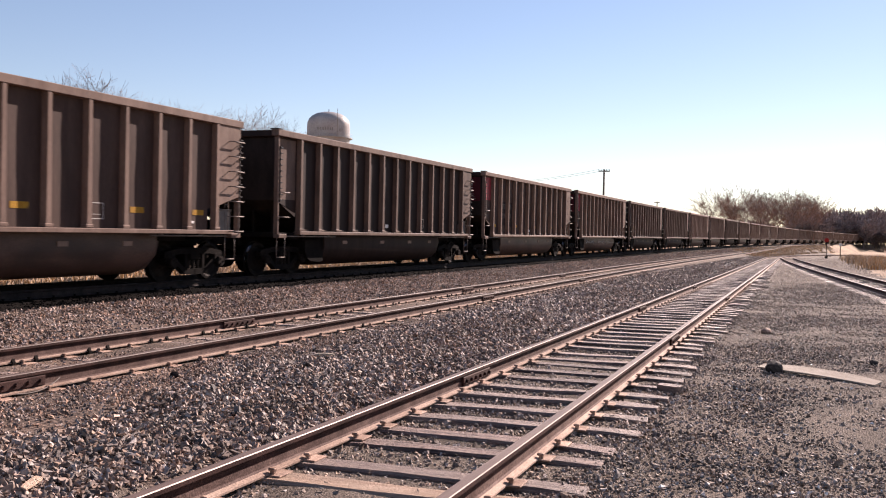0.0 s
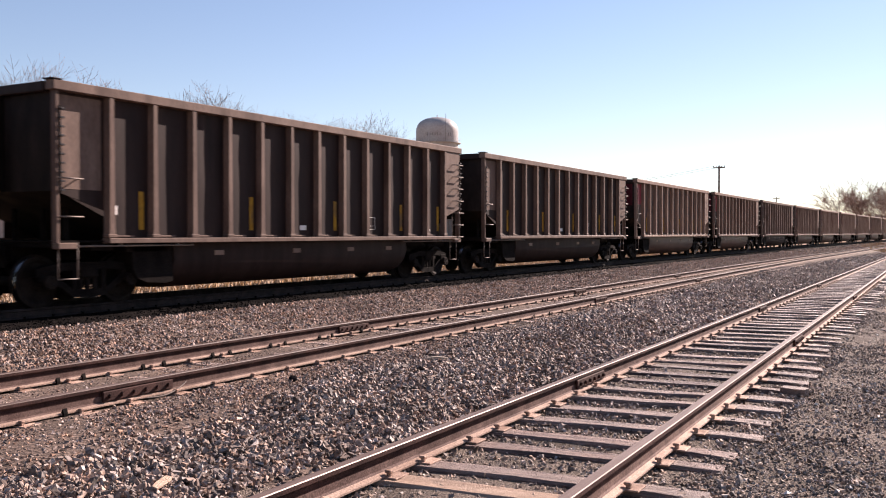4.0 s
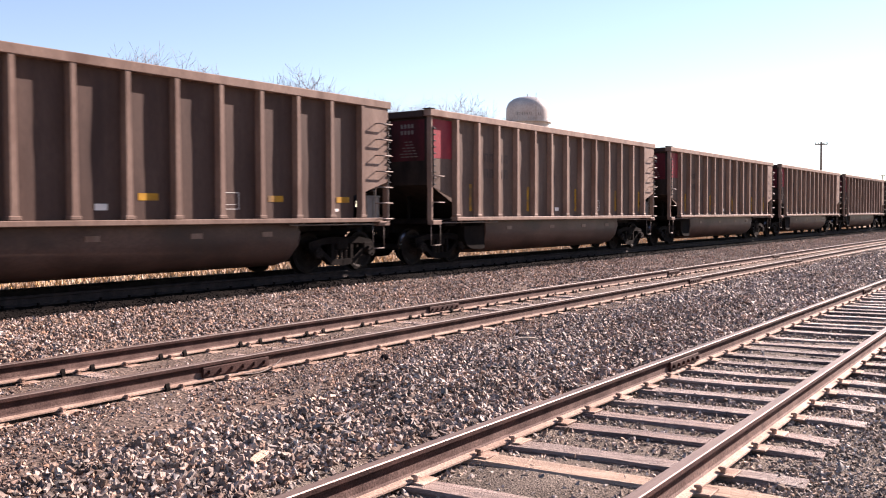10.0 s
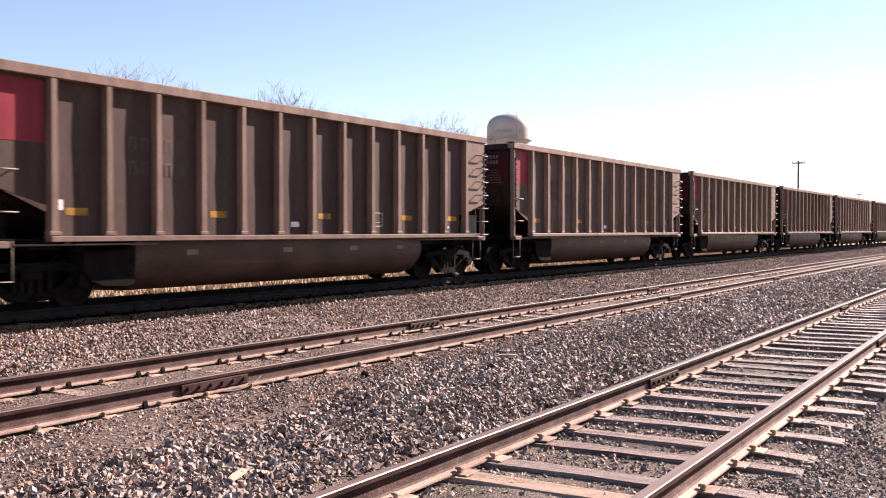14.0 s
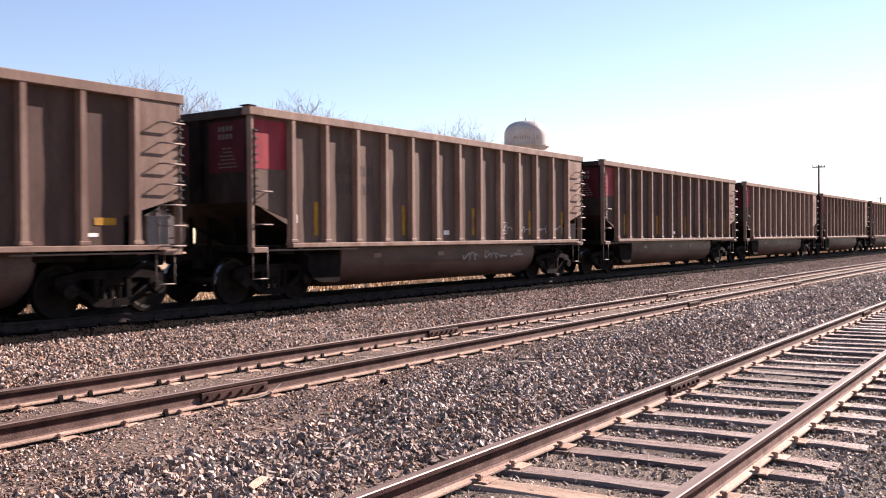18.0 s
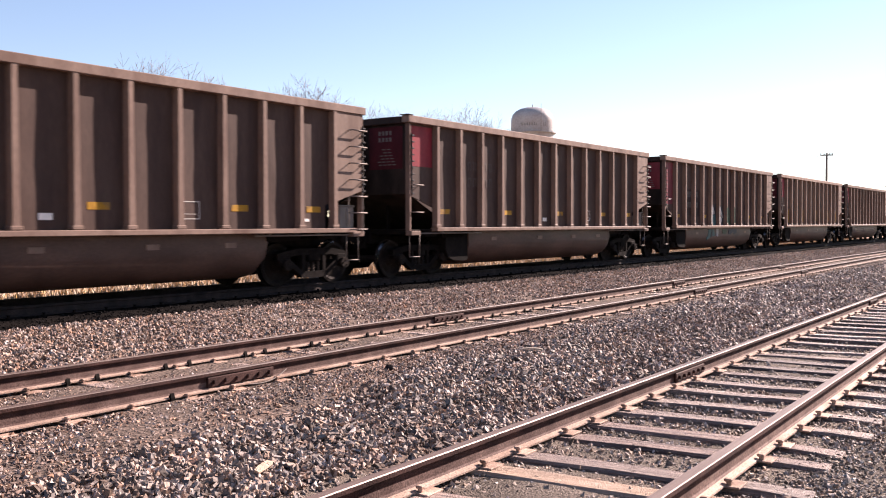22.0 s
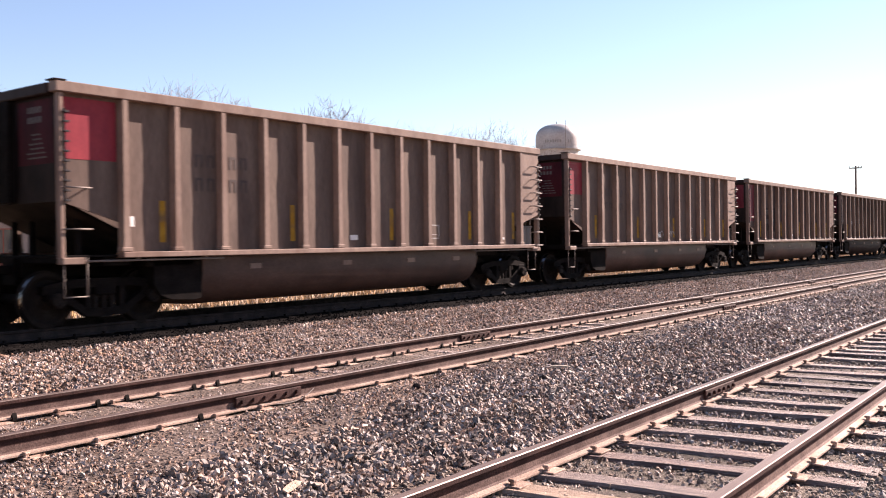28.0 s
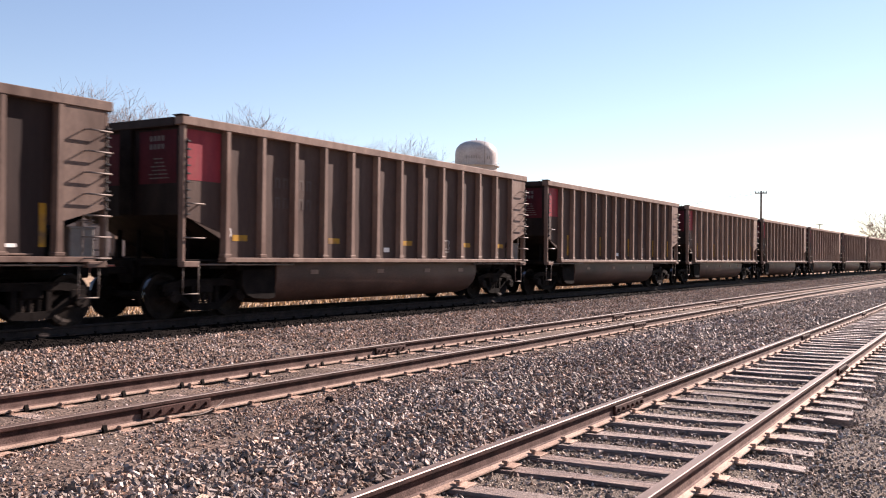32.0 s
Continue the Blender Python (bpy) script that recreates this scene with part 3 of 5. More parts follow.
def wheelset_mesh():
    """Two dished, flanged wheels and their axle, turning about y."""
    bm = bmesh.new()
    n = 28
    for s in (-1, 1):
        prof = [(0.09, 0.66), (0.13, 0.67), (0.17, 0.725), (0.33, 0.735), (0.39, 0.70), (0.485, 0.70), (0.482, 0.725), (0.46, 0.732), (WHEEL, 0.825), (0.39, 0.83), (0.33, 0.775), (0.17, 0.785), (0.13, 0.83), (0.09, 0.83)]
        rings = [[(r * math.cos(6.28318 * k / n), s * y, r * math.sin(6.28318 * k / n)) for k in range(n)] for r, y in prof]
        vs = loft(bm, rings, smooth=False)
    tube(bm, (0, -1.12, 0), (0, 1.12, 0), 0.085, n=12)
    for s in (-1, 1):
        tube(bm, (0, s * 1.06, 0), (0, s * 1.2, 0), 0.12, n=12)
        for k in range(3):
            a = 2.094 * k
            tube(bm, (0.07 * math.cos(a), s * 1.2, 0.07 * math.sin(a)), (0.07 * math.cos(a), s * 1.225, 0.07 * math.sin(a)), 0.02, n=6)
    bmesh.ops.recalc_face_normals(bm, faces=bm.faces)
    for f in bm.faces:
        c = f.calc_center_median()
        r = math.hypot(c.x, c.z)
        if 0.44 < r < 0.475 and 0.73 < abs(c.y) < 0.82:
            f.material_index = 1
    return bm


def coupler_mesh():
    """Draft gear, shank and knuckle, pointing to +x, with a hanging hose."""
    bm = bmesh.new()
    box(bm, 6.4, 7.2, -0.16, 0.16, 0.66, 1.0, 0.02)
    box(bm, 7.2, 7.75, -0.08, 0.08, 0.78, 0.93, 0.02)
    box(bm, 7.7, 8.0, -0.16, 0.1, 0.72, 0.98, 0.05)
    box(bm, 7.95, 8.07, 0.02, 0.15, 0.74, 0.96, 0.04)
    box(bm, 7.2, 7.26, -0.2, 0.2, 0.6, 1.05, 0.01)
    pts = [(7.3, -0.35, 0.85), (7.55, -0.33, 0.55), (7.8, -0.2, 0.42), (8.05, -0.05, 0.45)]
    for a, b in zip(pts, pts[1:]):
        tube(bm, a, b, 0.03, n=6)
    return bm


def underframe_mesh():
    """The centre sill."""
    return boxed(-7.2, 7.2, -0.33, 0.33, 0.72, 1.04, bevel=0.01)


def platform_mesh():
    """The end platform's floor and the struts that hold the sloping end."""
    bm = bmesh.new()
    box(bm, 5.5, 7.2, -1.45, 1.45, 1.05, 1.085, 0.005)
    for y in (-1.0, -0.4, 0.4, 1.0):
        box(bm, 6.55, 6.65, y - 0.03, y + 0.03, 1.08, 1.68, 0.005)
    return bm


def pipe_mesh(s):
    bm = bmesh.new()
    tube(bm, (s * 4.0, -1.53, 0.985), (s * 7.0, -1.53, 0.985), 0.018, n=6)
    for x in (4.4, 5.8, 6.9):
        box(bm, s * x - 0.015, s * x + 0.015, -1.54, -1.45, 0.98, 1.04)
    return bm


def brake_mesh():
    """Brake cylinder, reservoir and pipes on the platform."""
    bm = bmesh.new()
    tube(bm, (6.3, -0.95, 1.35), (6.3, -0.25, 1.35), 0.2, n=12)
    tube(bm, (6.85, -1.05, 1.25), (6.85, -0.75, 1.25), 0.13, n=10)
    box(bm, 6.7, 7.0, -0.45, -0.1, 1.1, 1.6, 0.02)
    tube(bm, (6.3, -0.2, 1.3), (6.9, 0.9, 1.2), 0.025, n=6)
    return bm


def brake_wheel_mesh():
    bm = bmesh.new()
    n = 18
    loft(bm, [[(7.36 + 0.02 * math.cos(b), 0.9 + (0.26 + 0.02 * math.sin(b)) * math.cos(6.28318 * k / n), 2.3 + (0.26 + 0.02 * math.sin(b)) * math.sin(6.28318 * k / n)) for b in (0, 1.57, 3.14, 4.71)] for k in range(n + 1)])
    for k in range(4):
        a = 1.5708 * k
        tube(bm, (7.36, 0.9, 2.3), (7.36, 0.9 + 0.26 * math.cos(a), 2.3 + 0.26 * math.sin(a)), 0.014, n=5)
    box(bm, 7.2, 7.34, 0.76, 1.04, 2.1, 2.5, 0.02)
    return bm


def bars_mesh(rows, plane, lift=0.0):
    """Rows of painted bars, (u0, u1, w0, w1), 4 mm proud of a wall."""
    bm = bmesh.new()
    for u0, u1, w0, w1 in rows:
        if plane == "side":
            box(bm, u0, u1, -1.4545 - lift, -1.45, w0, w1)
        elif plane == "tub":
            box(bm, u0, u1, -1.3485, -1.336, w0, w1)
        else:
            box(bm, -7.2045 - lift, -7.2, u0, u1, w0, w1)
    return bm


MIRROR = Matrix.Rotation(math.pi, 4, "Z")


def build_truck(car, x):
    truck = put("truck", shared("bolster", bolster_mesh, "under_black"), car, pose(x, 0, -RIDE), "three-piece freight truck, black with road dirt and painted-in shade")
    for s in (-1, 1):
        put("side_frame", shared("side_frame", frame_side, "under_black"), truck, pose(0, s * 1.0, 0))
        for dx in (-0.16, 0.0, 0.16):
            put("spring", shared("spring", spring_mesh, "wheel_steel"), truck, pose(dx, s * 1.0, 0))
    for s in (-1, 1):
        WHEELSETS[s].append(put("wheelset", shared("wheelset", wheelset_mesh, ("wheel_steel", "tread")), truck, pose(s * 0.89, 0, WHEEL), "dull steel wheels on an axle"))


WHEELSETS = {-1: [], 1: []}


def coal_car(body, marks, red, stencil, end_red, label):
    """One bathtub coal gondola; x runs along it, its leading end at -x, its rail tops at z = -RIDE."""
    car = new("coal_car")
    tagged(car, label, "railroad car", "cars of the coal train")
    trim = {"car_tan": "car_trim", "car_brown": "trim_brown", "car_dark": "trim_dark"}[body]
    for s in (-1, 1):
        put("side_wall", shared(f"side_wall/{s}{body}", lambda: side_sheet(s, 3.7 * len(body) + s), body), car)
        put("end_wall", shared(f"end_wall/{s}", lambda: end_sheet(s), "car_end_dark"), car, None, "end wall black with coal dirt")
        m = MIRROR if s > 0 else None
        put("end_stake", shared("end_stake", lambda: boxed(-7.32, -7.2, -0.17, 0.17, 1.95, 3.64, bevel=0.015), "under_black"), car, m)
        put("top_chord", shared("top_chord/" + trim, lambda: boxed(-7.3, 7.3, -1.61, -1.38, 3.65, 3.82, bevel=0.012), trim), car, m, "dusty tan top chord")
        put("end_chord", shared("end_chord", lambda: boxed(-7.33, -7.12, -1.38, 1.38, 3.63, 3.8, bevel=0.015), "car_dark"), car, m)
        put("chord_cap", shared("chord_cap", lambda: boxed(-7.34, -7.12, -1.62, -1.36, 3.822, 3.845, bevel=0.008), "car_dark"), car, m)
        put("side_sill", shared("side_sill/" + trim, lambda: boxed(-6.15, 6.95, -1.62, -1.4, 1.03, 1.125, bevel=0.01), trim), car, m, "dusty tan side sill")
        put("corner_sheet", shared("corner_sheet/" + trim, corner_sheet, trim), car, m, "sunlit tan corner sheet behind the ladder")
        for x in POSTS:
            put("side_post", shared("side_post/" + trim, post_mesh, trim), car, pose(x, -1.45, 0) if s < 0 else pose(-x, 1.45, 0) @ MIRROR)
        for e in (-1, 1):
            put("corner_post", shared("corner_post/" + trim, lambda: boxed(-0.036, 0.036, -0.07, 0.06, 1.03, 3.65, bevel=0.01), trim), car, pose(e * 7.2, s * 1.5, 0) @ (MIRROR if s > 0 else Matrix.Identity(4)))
            if e * s < 0:
                put("ladder", shared("ladder", lambda: ladder_mesh(7, 3.28, 1.1, 0.48, 0.12), "rung_steel"), car, pose(6.74, -1.57, 0) if s < 0 else pose(-6.74, 1.57, 0) @ MIRROR, "steel side ladder of standing-off rungs")
                put("end_ladder", shared("end_ladder", lambda: ladder_mesh(9, 3.3, 1.25, 0.4, 0.07), "rung_steel"), car, pose(7.25, s * 1.1, 0, 0, 0, 90) if e > 0 else pose(-7.25, s * 1.1, 0, 0, 0, -90), "steel rungs on the end wall")
                put("rung_bracket", shared("rung_bracket", bracket_mesh, "black_paint"), car, pose(7.15, -1.5, 0) if s < 0 else pose(-7.15, 1.5, 0) @ MIRROR, "dark row of rung brackets on the corner")
            else:
                for z in (1.5, 2.16):
                    put("handhold", shared("handhold", handhold_mesh, "rung_steel"), car, pose(-7.18, -1.5, z) if s < 0 else pose(7.18, 1.5, z) @ MIRROR, "bent steel handhold")
                put("rung_bracket", shared("rung_bracket", bracket_mesh, "black_paint"), car, pose(-7.2, -1.5, 0) if s < 0 else pose(7.2, 1.5, 0) @ MIRROR, "dark row of rung brackets on the corner")
            put("corner_plate", shared("corner_plate/" + trim, lambda: boxed(-0.04, 0.34, -0.13, 0.05, 0.94, 1.05, bevel=0.012), trim), car, pose(-7.2, -1.5, 0) if s < 0 and e < 0 else pose(6.86, -1.5, 0) if s < 0 else pose(7.2, 1.5, 0) @ MIRROR if e > 0 else pose(-6.86, 1.5, 0) @ MIRROR)
            put("sill_step", shared("sill_step", step_mesh, "rung_steel"), car, pose(e * 7.15 + (-0.42 if e > 0 else 0.0), -1.5, 0) if s < 0 else pose(e * 7.15 + (0.42 if e < 0 else 0.0), 1.5, 0) @ MIRROR)
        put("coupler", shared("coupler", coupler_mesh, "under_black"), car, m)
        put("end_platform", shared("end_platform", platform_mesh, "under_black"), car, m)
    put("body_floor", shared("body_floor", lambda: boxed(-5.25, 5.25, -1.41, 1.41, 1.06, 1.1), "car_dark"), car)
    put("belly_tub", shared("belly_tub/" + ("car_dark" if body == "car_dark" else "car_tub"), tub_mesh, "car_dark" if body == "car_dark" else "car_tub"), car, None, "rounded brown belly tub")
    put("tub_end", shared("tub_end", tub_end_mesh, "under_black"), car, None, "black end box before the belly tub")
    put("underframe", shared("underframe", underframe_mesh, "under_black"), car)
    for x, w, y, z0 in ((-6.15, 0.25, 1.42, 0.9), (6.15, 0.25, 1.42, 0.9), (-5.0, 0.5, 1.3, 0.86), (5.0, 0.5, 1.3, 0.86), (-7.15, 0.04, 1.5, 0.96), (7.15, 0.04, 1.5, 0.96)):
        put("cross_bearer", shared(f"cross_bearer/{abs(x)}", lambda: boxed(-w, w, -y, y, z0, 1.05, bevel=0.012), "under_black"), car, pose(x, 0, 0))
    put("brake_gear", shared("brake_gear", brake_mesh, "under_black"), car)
    put("valve_box", shared("valve_box", valve_box_mesh, "box_grey"), car, None, "grey valve box on the end platform")
    put("brake_wheel", shared("brake_wheel", brake_wheel_mesh, "under_black"), car)
    if red == "full":
        put("red_panel", shared("red_panel/full", lambda: boxed(-7.12, -6.16, -1.4545, -1.45, 1.98, 3.6), "panel_maroon"), car, None, "faded dark red paint panel")
    elif red:
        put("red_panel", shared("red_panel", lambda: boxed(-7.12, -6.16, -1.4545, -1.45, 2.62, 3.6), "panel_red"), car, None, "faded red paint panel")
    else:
        # sunlight on the bay is put in as a paler sheet
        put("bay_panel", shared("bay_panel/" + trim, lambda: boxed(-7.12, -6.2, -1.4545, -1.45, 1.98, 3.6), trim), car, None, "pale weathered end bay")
    if marks == "upright":
        spots = [(x + 0.74, x + 0.86, 1.28, 2.0) for x in (POSTS[0], POSTS[3], POSTS[6], POSTS[9], POSTS[11])]
    elif marks == "level":
        spots = [(x + 0.27, x + 0.69, 1.465, 1.59) for x in (POSTS[0], POSTS[3], POSTS[6], POSTS[9], POSTS[11])]
    else:
        spots = []
    for i, r in enumerate(spots):
        put("reflector", shared(f"reflector/{marks}{i}", lambda: bars_mesh([r], "side"), "yellow"), car, None, "yellow reflector stripe")
    put("placard_frame", shared("placard_frame", lambda: bars_mesh([(2.25, 2.7, 1.31, 1.325), (2.25, 2.7, 1.625, 1.64), (2.25, 2.265, 1.31, 1.64), (2.685, 2.7, 1.31, 1.64), (2.34, 2.62, 1.4, 1.41)], "side"), "stencil_white"), car)
    for i, r in enumerate(((5.35, 5.6, 1.27, 1.33), (-0.48, -0.24, 1.29, 1.4), (-5.98, -5.84, 1.55, 1.72))):
        put("decal", shared(f"decal/{i}", lambda: bars_mesh([r], "side"), "white_paint"), car, None, "small white decal")
    for x in (-3.2, -0.6, 1.6, 3.4):
        put("tub_patch", shared(f"tub_patch/{x}", lambda: bars_mesh([(x, x + 0.28, 0.76, 0.86)], "tub"), "car_trim"), car)
    for s in (-1, 1):
        put("grab_pipe", shared(f"grab_pipe/{s}", lambda: pipe_mesh(s), "rung_steel"), car, None, "thin steel pipe under the sill")
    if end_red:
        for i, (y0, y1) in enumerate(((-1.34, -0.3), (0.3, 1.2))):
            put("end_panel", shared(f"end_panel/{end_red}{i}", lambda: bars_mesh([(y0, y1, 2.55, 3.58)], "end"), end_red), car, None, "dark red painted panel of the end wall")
        put("end_mark", shared("end_mark", lambda: bars_mesh([(-1.0 + 0.11 * k, -0.93 + 0.11 * k, z, z + 0.1) for z in (3.38, 3.22) for k in range(4)], "end", 0.004), "stencil_grey"), car, None, "small white stencilled marks", kind="stuff")
        put("end_stencil", shared("end_stencil", lambda: bars_mesh([(-0.96 - 0.035 * k + 0.14 * j, -0.85 - 0.035 * k + 0.14 * j, 3.02 - 0.075 * k, 3.045 - 0.075 * k) for k in range(6) for j in range(2 + k // 2)], "end", 0.004), "stencil_grey"), car, None, "rows of faint stencilled lettering", kind="stuff")
    if body == "car_dark":
        for x in POSTS[:-1]:
            put("panel_ledge", shared("panel_ledge/" + trim, lambda: boxed(0.12, 0.62, -1.475, -1.41, 1.14, 1.175, bevel=0.006), trim), car, pose(x, 0, 0), "pale ledge at the panel's foot")
    if stencil in ("stencil_white", "stencil_grey"):
        for i, x in enumerate((-4.86, -3.82)):
            put("stencil_patch", shared(f"stencil_patch/{i}", lambda: bars_mesh([(x, x + 0.72, 1.5 if i else 1.55, 2.62)], "side"), "car_dark"), car, None, "black repainted patch behind the lettering")
    if stencil:
        lift, dark = (0.0, stencil) if stencil == "stencil_paint" else (0.004, "stencil_grey")
        rows = ((2.63, 0.23, dark), (2.2, 0.24, dark)) if stencil == "stencil_paint" else ((2.3, 0.23, dark), (1.87, 0.22, dark)) if stencil == "stencil_grey" else ((2.27, 0.24, "stencil_paint"), (1.98, 0.21, stencil))
        for z, h, m in rows:
            glyphs = [(x + u0, x + u1, z + w0 * h, z + w1 * h) for x in (-4.56, -4.3, -3.78, -3.52) for u0, u1, w0, w1 in ((0.0, 0.05, 0.0, 1.0), (0.05, 0.12, 0.8, 1.0), (0.12, 0.17, 0.0, 1.0))]
            put("side_stencil", shared(f"side_stencil/{stencil}{z}", lambda: bars_mesh(glyphs, "side", lift), m), car, None, "faded stencilled lettering", kind="stuff")
    build_truck(car, -6.15)
    build_truck(car, 6.15)
    return car


LOOKS = [("car_tan", "upright", True, "stencil_paint", "car_end_red", "dusty tan coal gondola with red panel and upright yellow stripes"),
         ("car_brown", "level", True, "stencil_paint", "car_end_red", "dusty brown coal gondola with red panel and yellow marks"),
         ("car_dark", "upright", False, "", False, "dark weathered coal gondola with ribbed sides"),
         ("car_tan", "level", True, "stencil_paint", "car_end_red", "dusty tan coal gondola with red panel and level yellow marks"),
         ("car_brown", "upright", True, "", "car_end_red", "weathered brown coal gondola with red end panel"),
         ("car_brown", "level", True, "stencil_grey", "car_end_red", "weathered brown coal gondola with red panel and white stencils"),
         ("car_brown", "upright", "full", "stencil_grey", "panel_maroon", "brown coal gondola with a wholly red end bay"),
         ("car_dark", "upright", False, "stencil_white", "car_end_red", "dark weathered coal gondola with white stencils and dark red end"),
         ("car_brown", "level", "full", "stencil_grey", "panel_maroon", "brown coal gondola with a red end bay and bright graffiti"),
         ("car_dark", "", False, "", False, "dark weathered coal gondola with bare ribbed sides")]
CARS = {}
protos = []
for look_of in LOOKS:
    protos.append(coal_car(*look_of))
FIRST_CAR, LAST_CAR = -1, 46
CAR_LOOKS = {-1: 1, 0: 9, 1: 5, 2: 5, 3: 2, 4: 2, 5: 0, 6: 1, 7: 2, 8: 1, 9: 0, 10: 0, 11: 3, 12: 1, 13: 3, 14: 0, 15: 1, 16: 0, 17: 4, 18: 3, 19: 1, 20: 1,
             21: 8, 22: 0, 23: 1, 24: 0, 25: 0, 26: 0, 27: 6, 28: 7, 29: 1, 30: 4, 31: 0, 32: 1}


def car_look(k):
    return CAR_LOOKS.get(k, (0, 3, 1, 0, 4, 3, 0, 1, 3, 2, 0)[(k * 7) % 11])


for k in range(FIRST_CAR, LAST_CAR + 1):
    i = car_look(k)
    x, y, z, h = main_line(40.0 + PITCH * k)
    if protos[i] is not None:
        CARS[k], protos[i] = protos[i], None
        LOOKS[i] = (CARS[k],)
    else:
        CARS[k] = copy_thing(LOOKS[i][0], pose(x, y, z, 0, 0, 90 - math.degrees(h)))


def paint(car, outline, material, proud, on_tub=False, on_post=False):
    """A flat sprayed patch on a car's side, a few millimetres proud."""
    bm = bmesh.new()
    y = -1.336 if on_tub else -1.599 if on_post else -1.45
    prism(bm, outline, y - (0.012 if on_tub else 0.0) - proud, y)
    bmesh.ops.recalc_face_normals(bm, faces=bm.faces)
    part("spray_paint", bm, material, car, "sprayed graffiti paint")


# graffiti: a large piece on one car, scribbles on two others (panel by panel, between the posts)
big = CARS[21]
GRAFFITI = (
    # black shading first, then the letters
    ("black_paint", 0.003, 0, [(-1.5, 2.06), (-1.02, 2.06), (-1.02, 1.2), (-1.25, 1.13), (-1.2, 1.7)]),
    ("black_paint", 0.003, 0, [(-0.82, 2.0), (-0.2, 1.98), (0.0, 1.6), (0.0, 1.15), (-0.3, 1.13), (-0.2, 1.45), (-0.5, 1.75), (-0.82, 1.78)]),
    ("spray_white", 0.008, 0, [(-1.85, 1.95), (-1.44, 2.03), (-1.17, 1.66), (-1.64, 1.56)]),
    ("teal_paint", 0.008, 0, [(-1.66, 1.55), (-1.2, 1.62), (-1.04, 1.45), (-1.06, 1.13), (-1.62, 1.13)]),
    ("spray_white", 0.008, 0, [(-0.82, 1.96), (-0.42, 1.93), (-0.1, 1.5), (-0.2, 1.44), (-0.42, 1.72), (-0.82, 1.74)]),
    ("spray_white", 0.008, 0, [(-0.42, 1.52), (-0.2, 1.42), (-0.34, 1.13), (-0.62, 1.13)]),
    ("green_paint", 0.005, 0, [(0.2, 1.92), (0.6, 1.97), (0.96, 1.8), (0.9, 1.45), (0.98, 1.15), (0.2, 1.13)]),
    ("blue_paint", 0.005, 0, [(1.24, 1.86), (1.5, 1.84), (1.72, 1.62), (1.62, 1.42), (1.7, 1.24), (1.5, 1.13), (1.24, 1.13)]),
    ("teal_paint", 0.004, 1, [(-1.62, 0.96), (-1.3, 0.96), (-1.45, 0.6), (-1.9, 0.5), (-1.92, 0.6), (-1.72, 0.68)]),
    ("teal_paint", 0.004, 1, [(-1.16, 0.96), (-0.94, 0.96), (-0.84, 0.68), (-1.18, 0.66)]),
    ("black_paint", 0.002, 1, [(-1.3, 0.97), (-1.16, 0.97), (-1.18, 0.66), (-1.42, 0.6)]),
    ("spray_white", 0.004, 1, [(-0.62, 0.97), (-0.34, 0.97), (-0.4, 0.62), (-0.66, 0.68)]),
    ("green_paint", 0.004, 1, [(0.2, 0.95), (0.86, 0.95), (0.74, 0.76), (0.5, 0.72), (0.22, 0.76)]),
    ("blue_paint", 0.004, 1, [(1.1, 0.95), (2.2, 0.95), (2.25, 0.8), (1.9, 0.7), (1.6, 0.8), (1.3, 0.7), (1.05, 0.74)]))
for m_, lift_, tub_, outline_ in GRAFFITI:
    paint(big, outline_, m_, lift_, bool(tub_))


def scribble(car, x0, x1, z, size, seed, y=-1.4555, w=0.014):
    """A hurried sprayed line that loops along a panel, drawn as one ribbon."""
    rnd = random.Random(seed)
    n = int((x1 - x0) / 0.014)
    pts = []
    for i in range(n):
        u = i / (n - 1)
        a = u * (x1 - x0) * 27 + rnd.uniform(-0.3, 0.3)
        pts.append((x0 + (x1 - x0) * u + 0.07 * math.sin(a * 0.83 + 1), z + size * math.sin(a) * (0.6 + 0.4 * math.sin(u * 5 + seed))))
    bm = bmesh.new()
    rings = []
    for i, (x, h) in enumerate(pts):
        q, p = pts[min(i + 1, n - 1)], pts[max(i - 1, 0)]
        d = Vector((q[0] - p[0], 0, q[1] - p[1])).normalized()
        e = Vector((-d.z, 0, d.x)) * w
        c = Vector((x, y, h))
        rings.append([tuple(c + e), tuple(c - e), tuple(c - e + Vector((0, 0.006, 0))), tuple(c + e + Vector((0, 0.006, 0)))])
    loft(bm, rings)
    bmesh.ops.recalc_face_normals(bm, faces=bm.faces)
    part("spray_paint", bm, "spray_white", car, "sprayed white scribble")


for n_, (k_, x0_, x1_, z_, size_) in enumerate(((16, 2.3, 3.05, 1.45, 0.12), (16, 3.32, 4.1, 1.42, 0.14), (16, 4.35, 5.1, 1.42, 0.15), (16, 5.4, 6.1, 1.45, 0.13), (26, -0.7, 0.0, 1.42, 0.1), (26, 0.3, 0.95, 1.42, 0.1), (22, 4.4, 5.1, 1.45, 0.22), (27, 2.4, 2.9, 1.5, 0.06))):
    scribble(CARS[k_], x0_, x1_, z_, size_, n_)
for n_, (x0_, x1_, size_) in enumerate(((-4.0, -2.9, 0.1), (-2.75, -1.9, 0.1), (-0.6, 0.9, 0.06), (1.5, 1.85, 0.11))):
    scribble(CARS[2], x0_, x1_, 0.74, size_, 20 + n_, -1.348, 0.018)
for n_, (x0_, x1_, size_) in enumerate(((0.5, 1.3, 0.12), (1.6, 2.8, 0.08), (3.0, 3.8, 0.05))):
    scribble(CARS[16], x0_, x1_, 0.7, size_, 30 + n_, -1.348, 0.016)
